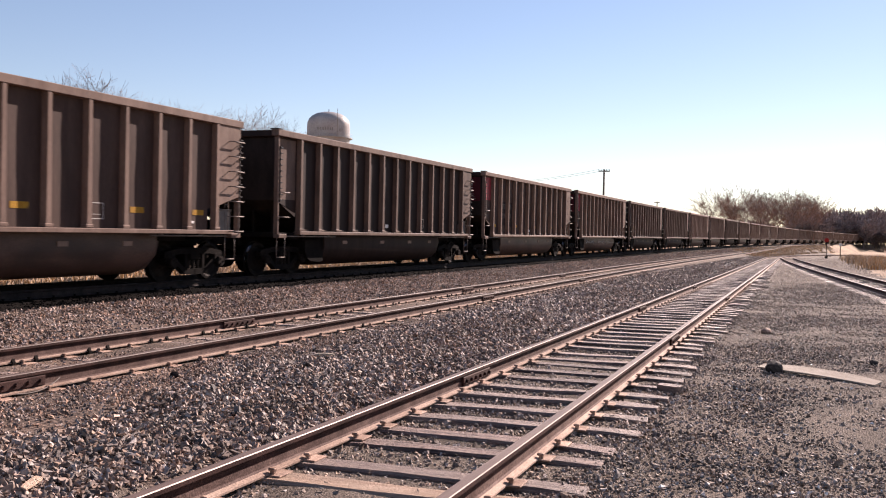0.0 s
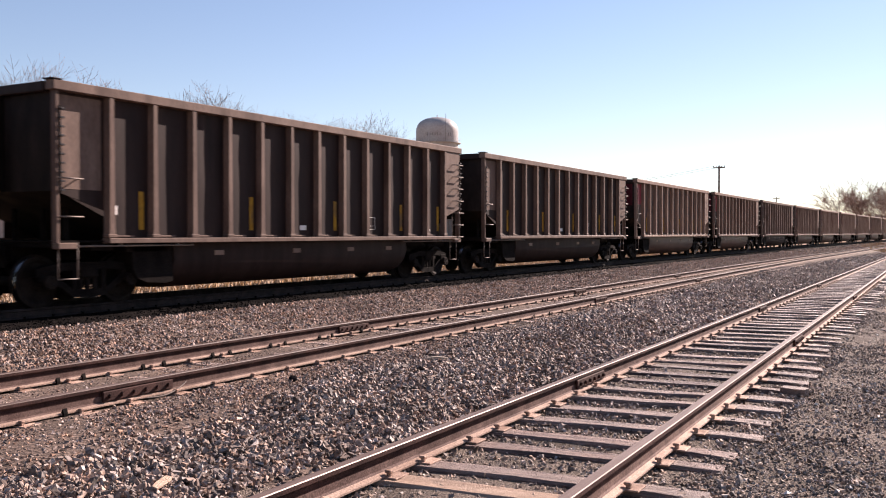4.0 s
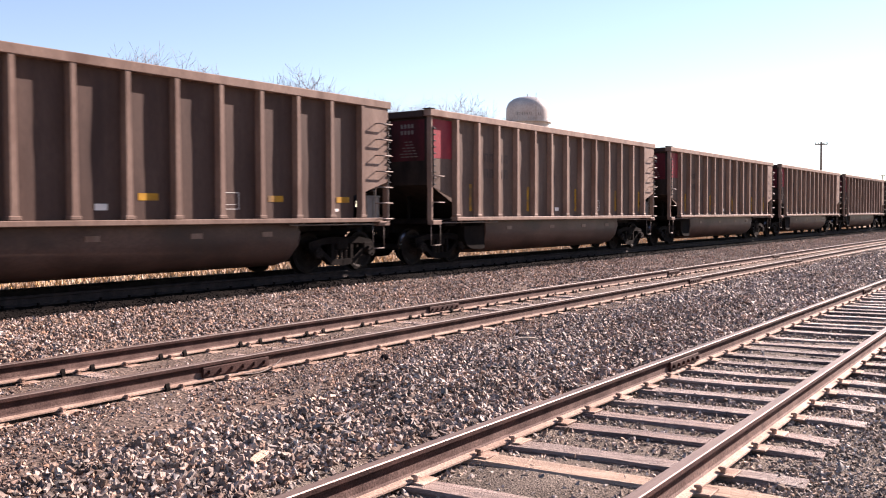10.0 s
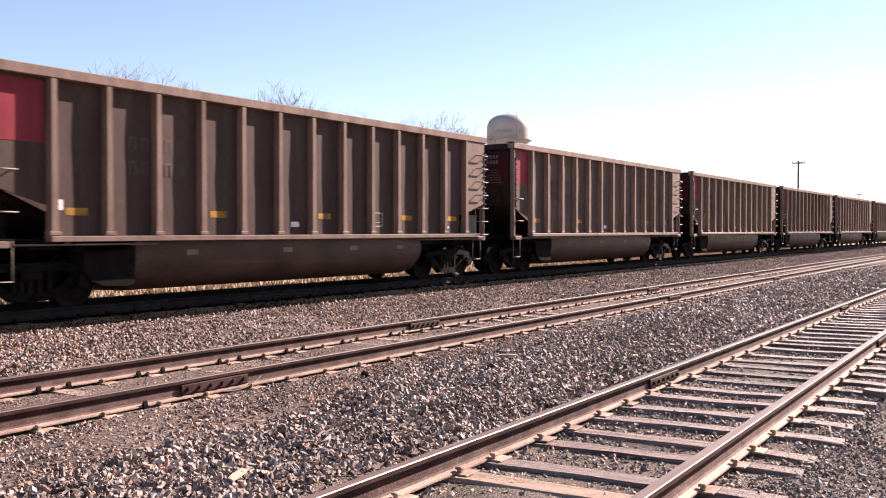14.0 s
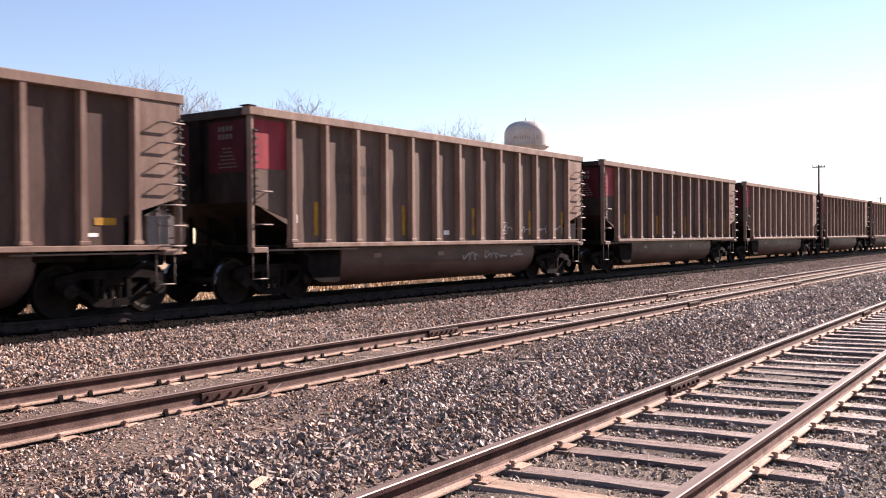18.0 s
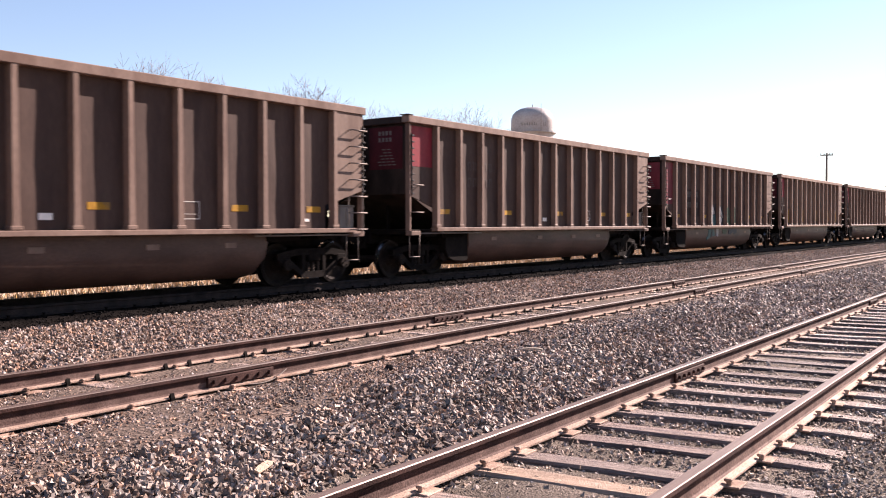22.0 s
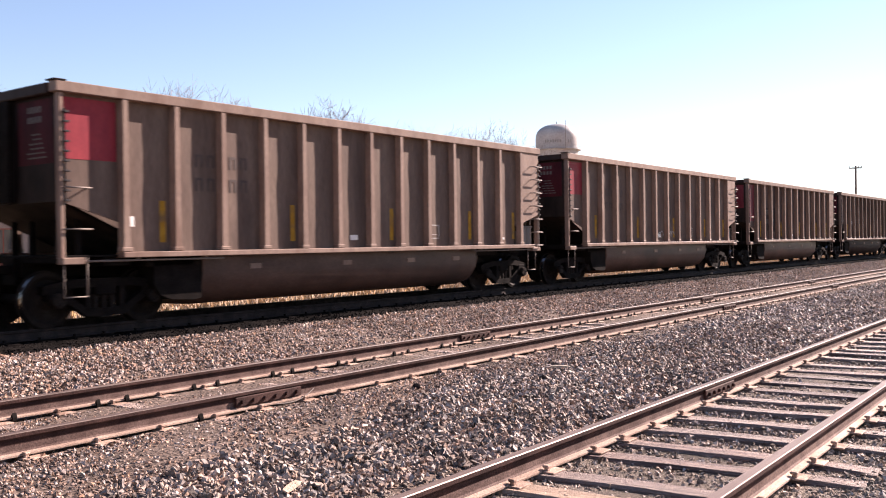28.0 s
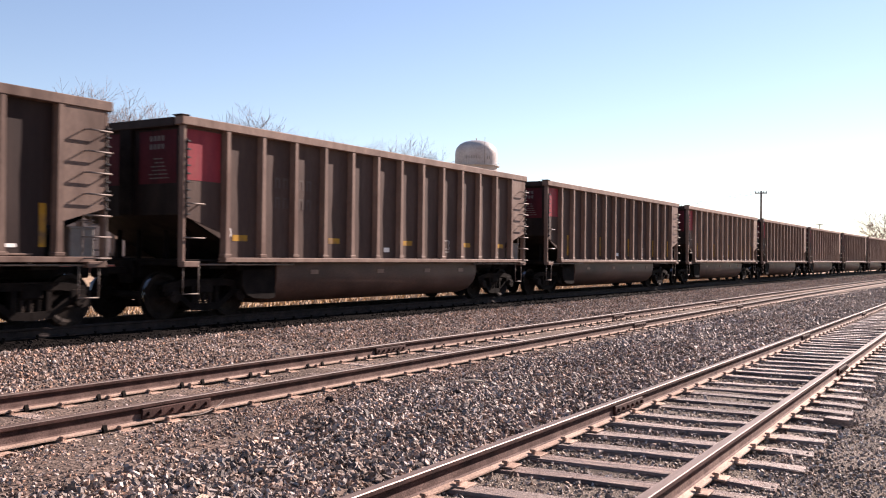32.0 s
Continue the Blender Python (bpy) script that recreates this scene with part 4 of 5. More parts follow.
for x_, m_ in ((-1.95, "spray_white"), (-0.92, "spray_white"), (0.11, "green_paint"), (1.14, "green_paint")):
    paint(big, [(x_ - 0.05, 1.22), (x_ + 0.05, 1.22), (x_ + 0.048, 1.9), (x_ - 0.048, 1.98)], m_, 0.003, on_post=True)


LAG_T, LAG = [0, 3, 7, 11, 17, 22, 25, 28, 32], [0.0, 0.03, 0.1, 0.13, 0.1, 0.24, 0.15, 0.0, 0.05]     # small slack in the pull, metres


def train_run(t):
    """Metres that the train has rolled by t seconds: 53 km/h, gaining a little."""
    return 14.73 * t + 0.00635 * t * t - float(np.interp(t, LAG_T, LAG))


def car_pose(k, t):
    """The pose of car k, its trucks riding on the line."""
    s = 21.11 + HALF + PITCH * k - train_run(t)
    a, b = main_line(s - 6.15), main_line(s + 6.15)
    h = math.atan2(b[0] - a[0], b[1] - a[1])
    return pose((a[0] + b[0]) / 2, (a[1] + b[1]) / 2, (a[2] + b[2]) / 2 + RIDE, 0, -math.degrees(math.atan(MAIN_GRADE)), 90 - math.degrees(h))

# ---- beyond the train ----
def water_tower(x, y):
    tower = new("water_tower")
    tower.matrix_basis = pose(x, y, 0.0)
    tagged(tower, "pale grey domed steel water tower on legs", "water tower")
    n = 40
    prof = [(0.05, 36.5), (2.0, 36.38), (3.6, 35.95), (4.8, 35.25), (5.6, 34.35), (5.98, 33.3), (6.05, 32.2), (6.05, 27.5), (5.7, 26.2), (4.6, 24.9), (2.7, 24.0), (1.0, 23.6)]
    bm = bmesh.new()
    vs = loft(bm, [[(r * math.cos(6.28318 * k / n), r * math.sin(6.28318 * k / n), z) for k in range(n)] for r, z in prof], smooth=True)
    bm.faces.new(vs[0][::-1]), bm.faces.new(vs[-1])
    bmesh.ops.recalc_face_normals(bm, faces=bm.faces)
    part("tank", bm, "tank_white", tower)
    bm = bmesh.new()
    for k, (w, h) in enumerate(((0.5, 0.9), (0.5, 0.7), (0.5, 0.9), (0.45, 0.7), (0.5, 0.7), (0.0, 0.0), (0.0, 0.0), (0.7, 0.9))):
        a = radians(-118 + 9 * k + 28)
        if w:
            for u in (-w / 2, w / 2):
                b = a + u / 6.05
                tube(bm, (6.07 * math.cos(b), 6.07 * math.sin(b), 31.2 - h / 2), (6.07 * math.cos(b), 6.07 * math.sin(b), 31.2 + h / 2), 0.07, n=5)
    tagged(part("faded_lettering", bm, "box_grey", tower, "faded dark lettering on the tank"), kind="stuff")
    bm = bmesh.new()
    for z in (29.3, 30.2):
        loft(bm, [[(6.7 * math.cos(6.28318 * k / n) + dx, 6.7 * math.sin(6.28318 * k / n), z + dz) for dx, dz in ((0, 0), (0.06, 0), (0.06, 0.08), (0, 0.08))] for k in range(n + 1)])
    loft(bm, [[(r * math.cos(6.28318 * k / n), r * math.sin(6.28318 * k / n), z) for r, z in ((6.0, 29.0), (6.8, 29.0), (6.8, 29.12), (6.0, 29.12))] for k in range(n + 1)])
    part("balcony", bm, "tank_white", tower, "railed balcony ring")
    for k in range(6):
        a = 1.0472 * k + 0.3
        bm = bmesh.new()
        tube(bm, (6.6 * math.cos(a), 6.6 * math.sin(a), 0), (5.4 * math.cos(a), 5.4 * math.sin(a), 28), 0.4, 0.35, 10)
        part("leg", bm, "tank_white", tower)
    bm = bmesh.new()
    tube(bm, (0, 0, 0), (0, 0, 24), 0.9, n=14)
    part("riser_pipe", bm, "tank_white", tower)
    bm = bmesh.new()
    tube(bm, (5.0, -4.2, 29), (5.0, -4.2, 36.8), 0.06, n=5)
    tube(bm, (0, 0, 36.5), (0, 0, 37.3), 0.12, n=6)
    part("antenna", bm, "rung_steel", tower)
    return tower


def utility_pole(x, y, z, h):
    pole = new("utility_pole")
    pole.matrix_basis = pose(x, y, z, 0, 0, 12)
    tagged(pole, "brown wooden utility pole with a crossarm", "utility pole", "poles beside the line")
    bm = bmesh.new()
    tube(bm, (0, 0, 0), (0, 0, h), 0.17, 0.12, 10)
    part("shaft", bm, "pole_wood", pole)
    bm = bmesh.new()
    box(bm, -0.75, 0.75, -0.06, 0.06, h - 0.35, h - 0.2, 0.01)
    part("crossarm", bm, "pole_wood", pole)
    for ix in (-0.68, -0.3, 0.3, 0.68):
        bm = bmesh.new()
        tube(bm, (ix, 0, h - 0.2), (ix, 0, h - 0.02), 0.05, 0.035, 6)
        part("insulator", bm, "black_paint", pole)
    return pole


def at_bearing(deg, dist):
    return dist * math.sin(radians(deg)), dist * math.cos(radians(deg))


water_tower(*at_bearing(-28.33, 262))
POLE = at_bearing(-11.18, 124)
utility_pole(*POLE, 0.7, 10.6)



def shop_row(x, y, turn, length, label):
    """A low pale building with a flat roof, seen only in the gaps between the cars."""
    shop = new("town_building")
    shop.matrix_basis = pose(x, y, 0.1, 0, 0, turn)
    tagged(shop, label, "building", "buildings behind the line")
    part("wall", boxed(-length / 2, length / 2, 0, 9, 0, 5.6, bevel=0.03), "shop_wall", shop)
    part("roof", boxed(-length / 2 - 0.3, length / 2 + 0.3, -0.3, 9.3, 5.604, 5.95, bevel=0.03), "roof_felt", shop)
    part("plinth", boxed(-length / 2 - 0.02, length / 2 + 0.02, -0.06, -0.004, 0, 0.9, bevel=0.01), "shop_trim", shop, "reddish plinth")
    for k in range(int(length // 4)):
        u = -length / 2 + 2 + 4 * k
        win = part("window", boxed(u - 0.8, u + 0.8, -0.05, -0.004, 1.4, 3.4, bevel=0.02), "shop_trim", shop)
        for w in (-0.38, 0.38):
            part("pane", boxed(u + w - 0.33, u + w + 0.33, -0.06, -0.052, 1.5, 3.3), "dark_glass", win)


shop_row(*at_bearing(-57.5, 78), 52, 22, "pale plastered low building with a flat roof")
shop_row(*at_bearing(-70, 70), 60, 16, "pale low shed beyond the tracks")

# ---- stones, grass, trees: what nobody could count ----
def raw_mesh(name, verts, loops, size, material, smooth=False):
    """A mesh from arrays: all faces have `size` corners."""
    me = bpy.data.meshes.new(name)
    n = len(loops) // size
    me.vertices.add(len(verts))
    me.vertices.foreach_set("co", np.asarray(verts, np.float32).ravel())
    me.loops.add(len(loops))
    me.loops.foreach_set("vertex_index", np.asarray(loops, np.int32))
    me.polygons.add(n)
    me.polygons.foreach_set("loop_start", np.arange(0, n * size, size, dtype=np.int32))
    me.polygons.foreach_set("loop_total", np.full(n, size, np.int32))
    me.polygons.foreach_set("use_smooth", np.full(n, smooth, bool))
    me.materials.append(MATS[material])
    me.update(calc_edges=True)
    return me


CUBE = np.array([(-1, -1, -1), (1, -1, -1), (1, 1, -1), (-1, 1, -1), (-1, -1, 1), (1, -1, 1), (1, 1, 1), (-1, 1, 1)], float)
QUADS = np.array([(3, 2, 1, 0), (4, 5, 6, 7), (0, 1, 5, 4), (1, 2, 6, 5), (2, 3, 7, 6), (3, 0, 4, 7)])
TRIS = np.array([t for q in QUADS for t in ((q[0], q[1], q[2]), (q[0], q[2], q[3]))])


def spin(rng, n):
    q = rng.normal(size=(n, 4))
    q /= np.linalg.norm(q, axis=1)[:, None]
    w, x, y, z = q.T
    return np.stack([1 - 2 * (y * y + z * z), 2 * (x * y - z * w), 2 * (x * z + y * w), 2 * (x * y + z * w), 1 - 2 * (x * x + z * z), 2 * (y * z - x * w),
                     2 * (x * z - y * w), 2 * (y * z + x * w), 1 - 2 * (x * x + y * y)], -1).reshape(n, 3, 3)


OCTA = np.array([(1, 0, 0), (0, 1, 0), (-1, 0, 0), (0, -1, 0), (0, 0, 1), (0, 0, -1)], float) * 1.3
OCTA_TRIS = np.array([(0, 1, 4), (1, 2, 4), (2, 3, 4), (3, 0, 4), (1, 0, 5), (2, 1, 5), (3, 2, 5), (0, 3, 5)])


def stones(name, x, y, lo, hi, material, label, seed, lift=0.15, base=ground_z, small=True):
    """Crushed angular stones of edge lo to hi metres, lying on the ground at x, y."""
    rng = np.random.default_rng(seed)
    n = len(x)
    half = (lo + (hi - lo) * rng.random(n) ** 1.7) / 2
    shape, tris = (OCTA, OCTA_TRIS) if small else (CUBE, TRIS)
    c = len(shape)
    v = shape[None] * (1 + rng.uniform(-0.42, 0.25, (n, c, 3))) + rng.uniform(-0.35, 0.35, (n, c, 3)) * (1.0 if small else 0.7)
    v *= half[:, None, None] * (rng.uniform(0.62, 1.2, (n, 1, 3)) if small else rng.uniform((0.95, 0.6, 0.34), (1.65, 0.95, 0.66), (n, 3))[:, None])
    v = np.einsum("nij,nkj->nki", spin(rng, n), v)
    z = base(x, y) + half * (lift + rng.uniform(-0.3, 0.6, n))
    v += np.stack([x, y, z], -1)[:, None]
    loops = (tris[None] + c * np.arange(n)[:, None, None]).ravel()
    ob = new(name, raw_mesh(name, v.reshape(-1, 3), loops, 3, material))
    return tagged(ob, label, "gravel", kind="stuff")


def spread_xy(rng, n, left, right, y0, y1, near=1.0):
    """n places between two lines x = left(y), right(y); near > 1 puts more of them at y0."""
    back = y0 - 1.6
    low = ((y0 - back) / (y1 - back)) ** (1 / near)
    y = back + (y1 - back) * (low + (1 - low) * rng.random(n)) ** near
    a, b = left(y), right(y)
    return a + (b - a) * rng.random(n), y


def on_mid(d):
    return lambda y: np.interp(y, GY, GMD) + d


def on_main(d):
    return lambda y: np.interp(y, GY, GMX) + d


def flat_x(v):
    return lambda y: np.full_like(y, v)


def lay_stones():
    rng = np.random.default_rng(7)
    clear = lambda a, b, c: (lambda k: (a[k], b[k]))(np.abs(np.abs(a - np.interp(b, GY, GMD)) - 0.7545) > c)
    edge = lambda v: np.interp(v, GY, GMD) + np.interp(v, [3, 4.5, 6.5, 12, 60], [3.1, 2.75, 2.2, 1.65, 1.4]) + np.abs(rng.normal(size=len(v))) * 0.45 - 0.3 + 0.25 * np.sin(v * 1.3)
    x, y = spread_xy(rng, 60000, edge, lambda v: np.where(v < 6.2, -3.84, -3.6), 2.4, 60, 2.3)
    hump = 0.10 * np.exp(-((x + 4.75) / 0.7) ** 2) * (0.6 + 0.4 * np.sin(y * 0.9) * np.sin(y * 0.37 + 1))
    stones("ballast_stones", x, y, 0.016, 0.044, "stone", "heap of crushed grey ballast stones", 1, 0.5, lambda a, b: ground_z(a, b) + hump * rng.random(len(a)), False)
    x, y = spread_xy(rng, 8000, lambda v: np.interp(v, GY, GMD) + np.interp(v, [5, 8, 14, 24], [3.0, 2.2, 1.7, 1.6]), flat_x(-3.72), 5.5, 24, 1.5)
    stones("coarse_ballast", x, y, 0.026, 0.056, "stone", "larger grey stones on top of the ballast heap", 19, 0.6, ground_z, False)
    x, y = clear(*spread_xy(rng, 40000, on_mid(0.85), flat_x(-4.3), 1.5, 50, 2.3), 0.12)
    stones("ballast_chips", x, y, 0.01, 0.036, "stone_brown", "small brown stones among the ballast", 2, 0.5)
    x, y = spread_xy(rng, 66000, on_main(1.8), on_mid(-0.9), 4.5, 80, 2.0)
    stones("gravel_strip", x, y, 0.016, 0.058, "stone_brown", "brown gravel strip between the tracks", 3, 0.3)
    x, y = spread_xy(rng, 8000, on_main(1.85), on_mid(-1.0), 4.5, 75, 1.9)
    stones("gravel_grey", x, y, 0.02, 0.042, "stone", "grey stones on the gravel strip", 13, 0.3)
    x, y = clear(*spread_xy(rng, 24000, on_mid(-1.05), on_mid(1.3), 3.0, 55, 1.9), 0.13)
    stones("track_gravel", x, y, 0.01, 0.028, "stone_brown", "fine gravel filling the middle track", 4, 0.2)
    x, y = spread_xy(rng, 46000, flat_x(-3.85), flat_x(-1.05), 3.0, 45, 2.0)
    stones("siding_gravel", x, y, 0.012, 0.042, "stone_cinder", "grey-brown gravel between the siding's ties", 5, 0.2)
    x, y = spread_xy(rng, 66000, flat_x(-1.5), lambda v: 0.3 + 0.115 * v, 5.0, 45, 1.9)
    stones("cinder_gravel", x, y, 0.01, 0.032, "stone_cinder", "fine grey cinder gravel beside the siding", 6, 0.1)
    # near-black stones carry on the shade painted along the train
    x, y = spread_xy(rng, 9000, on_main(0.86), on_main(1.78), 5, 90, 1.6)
    stones("main_ballast", x, y, 0.02, 0.045, "stone_dark", "coal-blackened main-line ballast with the train's shade painted in", 8, 0.3)
    x, y = spread_xy(rng, 12000, on_mid(1.5), flat_x(-3.7), 16, 66, 1.4)
    stones("middle_ballast", x, y, 0.035, 0.09, "stone", "coarser grey ballast further along the tracks", 17, 0.5)
    x, y = spread_xy(rng, 9000, on_main(2.1), on_mid(-1.0), 18, 80, 1.4)
    stones("middle_gravel", x, y, 0.03, 0.07, "stone_brown", "coarser brown gravel further along the tracks", 18, 0.4)
    x, y = spread_xy(rng, 14000, on_mid(1.2), flat_x(-3.6), 60, 150, 1.5)
    stones("far_ballast", x, y, 0.06, 0.13, "stone", "grey ballast between the far tracks", 11, 0.3)
    x, y = spread_xy(rng, 14000, on_main(2.0), on_mid(-1.0), 80, 170, 1.4)
    stones("far_gravel", x, y, 0.06, 0.12, "stone_brown", "brown gravel between the far tracks", 12, 0.3)
    x, y = spread_xy(rng, 12000, flat_x(-1.3), flat_x(7.5), 22, 140, 1.3)
    stones("far_cinders", x, y, 0.02, 0.05, "stone_cinder", "grey cinders beside the spur", 14, 0.2)
    x, y = spread_xy(rng, 5000, flat_x(-1.4), lambda v: 0.3 + 0.115 * v, 5, 40, 1.6)
    stones("cinder_lumps", x, y, 0.02, 0.05, "stone_cinder", "loose grey stones on the cinders", 15, 0.3)
    x, y = spread_xy(rng, 700, flat_x(-1.3), lambda v: 0.3 + 0.115 * v, 6, 40, 1.4)
    stones("pale_bits", x, y, 0.01, 0.04, "white_paint", "pale scraps and chips on the cinders", 9, 0.4)
    x, y = spread_xy(rng, 9000, on_main(2.1), flat_x(-1.0), -4, 5, 1.0)
    stones("yard_gravel", x, y, 0.012, 0.04, "stone_brown", "loose brown gravel of the yard", 16, 0.3)
    x, y = spread_xy(rng, 9000, flat_x(-1.2), flat_x(4.5), -6, 7, 1.0)
    stones("yard_cinders", x, y, 0.01, 0.03, "stone_cinder", "loose grey cinders of the yard", 20, 0.15)
    x, y = spread_xy(rng, 200, flat_x(-12.0), flat_x(-3.8), 3, 30, 1.3)
    stones("pale_chips", x, y, 0.015, 0.045, "board", "pale wood chips on the gravel", 10, 0.6)


lay_stones()


def blades(name, x, y, lo, hi, width, material, label, seed, base=ground_z):
    """Dry grass: bent two-piece blades standing on the ground."""
    rng = np.random.default_rng(seed)
    n = len(x)
    h, a, lean = rng.uniform(lo, hi, n), rng.uniform(0, 6.283, n), rng.uniform(0.05, 0.5, n)
    u = np.stack([np.cos(a), np.sin(a), np.zeros(n)], -1) * width
    d = rng.normal(size=(n, 3)) * (lean * h)[:, None]
    d[:, 2] = 0
    p = np.stack([x, y, base(x, y) - 0.02], -1)
    up = np.zeros((n, 3))
    up[:, 2] = h
    v = np.stack([p - u, p + u, p + 0.55 * up + 0.3 * d + 0.7 * u, p + 0.55 * up + 0.3 * d - 0.7 * u, p + up + d + 0.1 * u, p + up + d - 0.1 * u], 1)
    q = np.array([(0, 1, 2, 3), (3, 2, 4, 5)])
    loops = (q[None] + 6 * np.arange(n)[:, None, None]).ravel()
    return tagged(new(name, raw_mesh(name, v.reshape(-1, 3), loops, 4, material)), label, "grass", kind="stuff")


rng = np.random.default_rng(21)
x, y = spread_xy(rng, 34000, on_main(-8.5), on_main(-2.5), -4, 110, 1.6)
blades("verge_grass", x, y, 0.05, 0.2, 0.022, "dry_grass", "dry straw-coloured grass behind the main line", 22)
tuft = rng.integers(0, 260, 9000)
cx, cy = rng.uniform(4.6, 15, 260), rng.uniform(74, 145, 260)
cx = cx + (cy - 62) * 0.02
x, y = cx[tuft] + rng.normal(size=9000) * 0.45, cy[tuft] + rng.normal(size=9000) * 0.45
blades("tall_grass", x, y, 0.3, 0.95, 0.03, "dry_grass", "tall dry grass beside the spur", 23)
x, y = spread_xy(rng, 9000, on_main(2.6), on_main(7.0), 130, 330, 1.0)
blades("far_grass", x, y, 0.1, 0.5, 0.04, "dry_grass", "dry grass between the far tracks", 24)
x, y = spread_xy(rng, 9000, lambda v: 3.3 + 0.02 * v + 0.5 * np.sin(v * 0.7), lambda v: 8.5 + 0.02 * v, -10, 40, 1.0)
blades("yard_grass", x, y, 0.04, 0.18, 0.015, "dry_grass", "short dry grass at the yard's edge", 25)


# ---- bare winter trees ----
def grow(seed, height, spread, levels=4, thin=1.0):
    """A leafless tree: arrays of the tapered limbs, (start, end, start radius, end radius), trunk pieces first."""
    rnd = random.Random(seed)
    limbs, trunk = [], []

    def shoot(p, d, length, r, level):
        steps = 3 if level < 2 else 2
        for i in range(steps):
            d = (d + Vector((rnd.gauss(0, 0.16), rnd.gauss(0, 0.16), rnd.gauss(0.04, 0.1)))).normalized()
            q = p + d * (length / steps)
            (trunk if level == 0 else limbs).append((p, q, r, r * 0.8))
            r *= 0.8
            p = q
            if level < levels and (level > 0 or i > 0):
                for _ in range(2 if level < 2 else rnd.choice((1, 2, 2))):
                    side = Vector((rnd.gauss(0, 1), rnd.gauss(0, 1), rnd.uniform(-0.1, 0.9))).normalized()
                    shoot(p, (d * (0.75 - 0.1 * level) + side * spread).normalized(), length * rnd.uniform(0.55, 0.78), r * rnd.uniform(0.5, 0.7), level + 1)
        if level < levels:
            shoot(p, d, length * 0.72, r * 0.85, level + 1)

    shoot(Vector((0, 0, -0.2)), Vector((0, 0, 1)), height * 0.36, height * 0.0145 * thin, 0)
    top = max(q.z for _, q, _, _ in limbs)
    k = height / top
    return [[(a * k, b * k, r0, r1) for a, b, r0, r1 in group] for group in (trunk, limbs)]


def limb_arrays(limbs, sides, least=0.0):
    verts, loops, o = [], [], 0
    for a, b, r0, r1 in limbs:
        d = (b - a).normalized()
        u = d.orthogonal().normalized()
        w = d.cross(u)
        for p, r in ((a, max(r0, least)), (b, max(r1, least * 0.8))):
            for k in range(sides):
                t = 6.28318 * k / sides
                verts.append(tuple(p + (u * math.cos(t) + w * math.sin(t)) * r))
        for k in range(sides):
            loops += [o + k, o + (k + 1) % sides, o + sides + (k + 1) % sides, o + sides + k]
        o += 2 * sides
    return np.array(verts), np.array(loops)


TREES = []
for seed, height, spread in ((31, 14, 0.75), (47, 15, 0.6), (58, 13, 0.85)):
    trunk, limbs = grow(seed, height, spread, 5, 0.8)
    TREES.append([raw_mesh(nm, *limb_arrays(g, s, 0.009), 4, "bark", True) for nm, g, s in (("trunk", trunk, 8), ("crown", limbs, 3))])


def crown_top(me):
    """Where a crown's highest twigs stand over the foot of the trunk."""
    co = np.empty(len(me.vertices) * 3)
    me.vertices.foreach_get("co", co)
    co = co.reshape(-1, 3)
    return co[co[:, 2] > 0.93 * co[:, 2].max()].mean(0)


def bare_tree(kind, bearing, dist, height, turn):
    """A bare tree whose crown reaches up to a height, its top seen at a bearing."""
    tree = new("bare_tree")
    x, y = at_bearing(bearing, dist)
    k = height / (14, 15, 13)[kind]
    top = Matrix.Rotation(turn, 3, "Z") @ Vector(crown_top(TREES[kind][1])) * k
    x, y = x - top.x, y - top.y
    tree.matrix_basis = Matrix.Translation((x, y, float(ground_z(x, y)))) @ Matrix.Rotation(turn, 4, "Z") @ Matrix.Scale(k, 4)
    tagged(tree, "leafless winter tree with fine grey-brown twigs", "tree", "bare trees behind the train")
    for nm, me in zip(("trunk", "crown"), TREES[kind]):
        put(nm, me, tree)


for i, (b, d, h) in enumerate(((-62, 72, 14.0), (-57, 80, 13.6), (-52.2, 84, 16.2), (-51.5, 90, 17.6), (-50.7, 86, 17.2), (-49.9, 84, 16.2), (-46.6, 92, 13.6), (-43.5, 92, 15.4), (-42.9, 96, 17.2), (-42.3, 94, 16.8), (-41.4, 92, 15.2), (-40.4, 98, 15.6),
                               (-38.9, 103, 15.7), (-37.4, 105, 15.7), (-36.0, 106, 15.5), (-34.7, 108, 15.6), (-33.6, 110, 16.2), (-32.6, 112, 16.6), (-31.6, 112, 16.6), (-30.6, 116, 16.0), (-28.8, 132, 15.0), (-25.5, 150, 13.2))):
    bare_tree(i % 3, b, d, h, i * 1.7)


def far_wood(name, places, label, seed, least, material="bark_haze", levels=3):
    """Many far trees as one mass of limbs."""
    rng = np.random.default_rng(seed)
    bases = []
    for s in range(4):
        trunk, limbs = grow(70 + s, 15, 0.7, levels)
        bases.append(limb_arrays(trunk + limbs, 3, least))
    V, L, o = [], [], 0
    for x, y, h in places:
        v, l = bases[rng.integers(0, 4)]
        a, k = rng.uniform(0, 6.283), h / 15
        c, s = math.cos(a), math.sin(a)
        z = float(ground_z(x, y)) - 0.3
        V.append(np.stack([(v[:, 0] * c - v[:, 1] * s) * k * 1.1 + x, (v[:, 0] * s + v[:, 1] * c) * k * 1.1 + y, v[:, 2] * k + z], -1))
        L.append(l + o)
        o += len(v)
    return tagged(new(name, raw_mesh(name, np.concatenate(V), np.concatenate(L), 4, material)), label, "woods", kind="stuff")


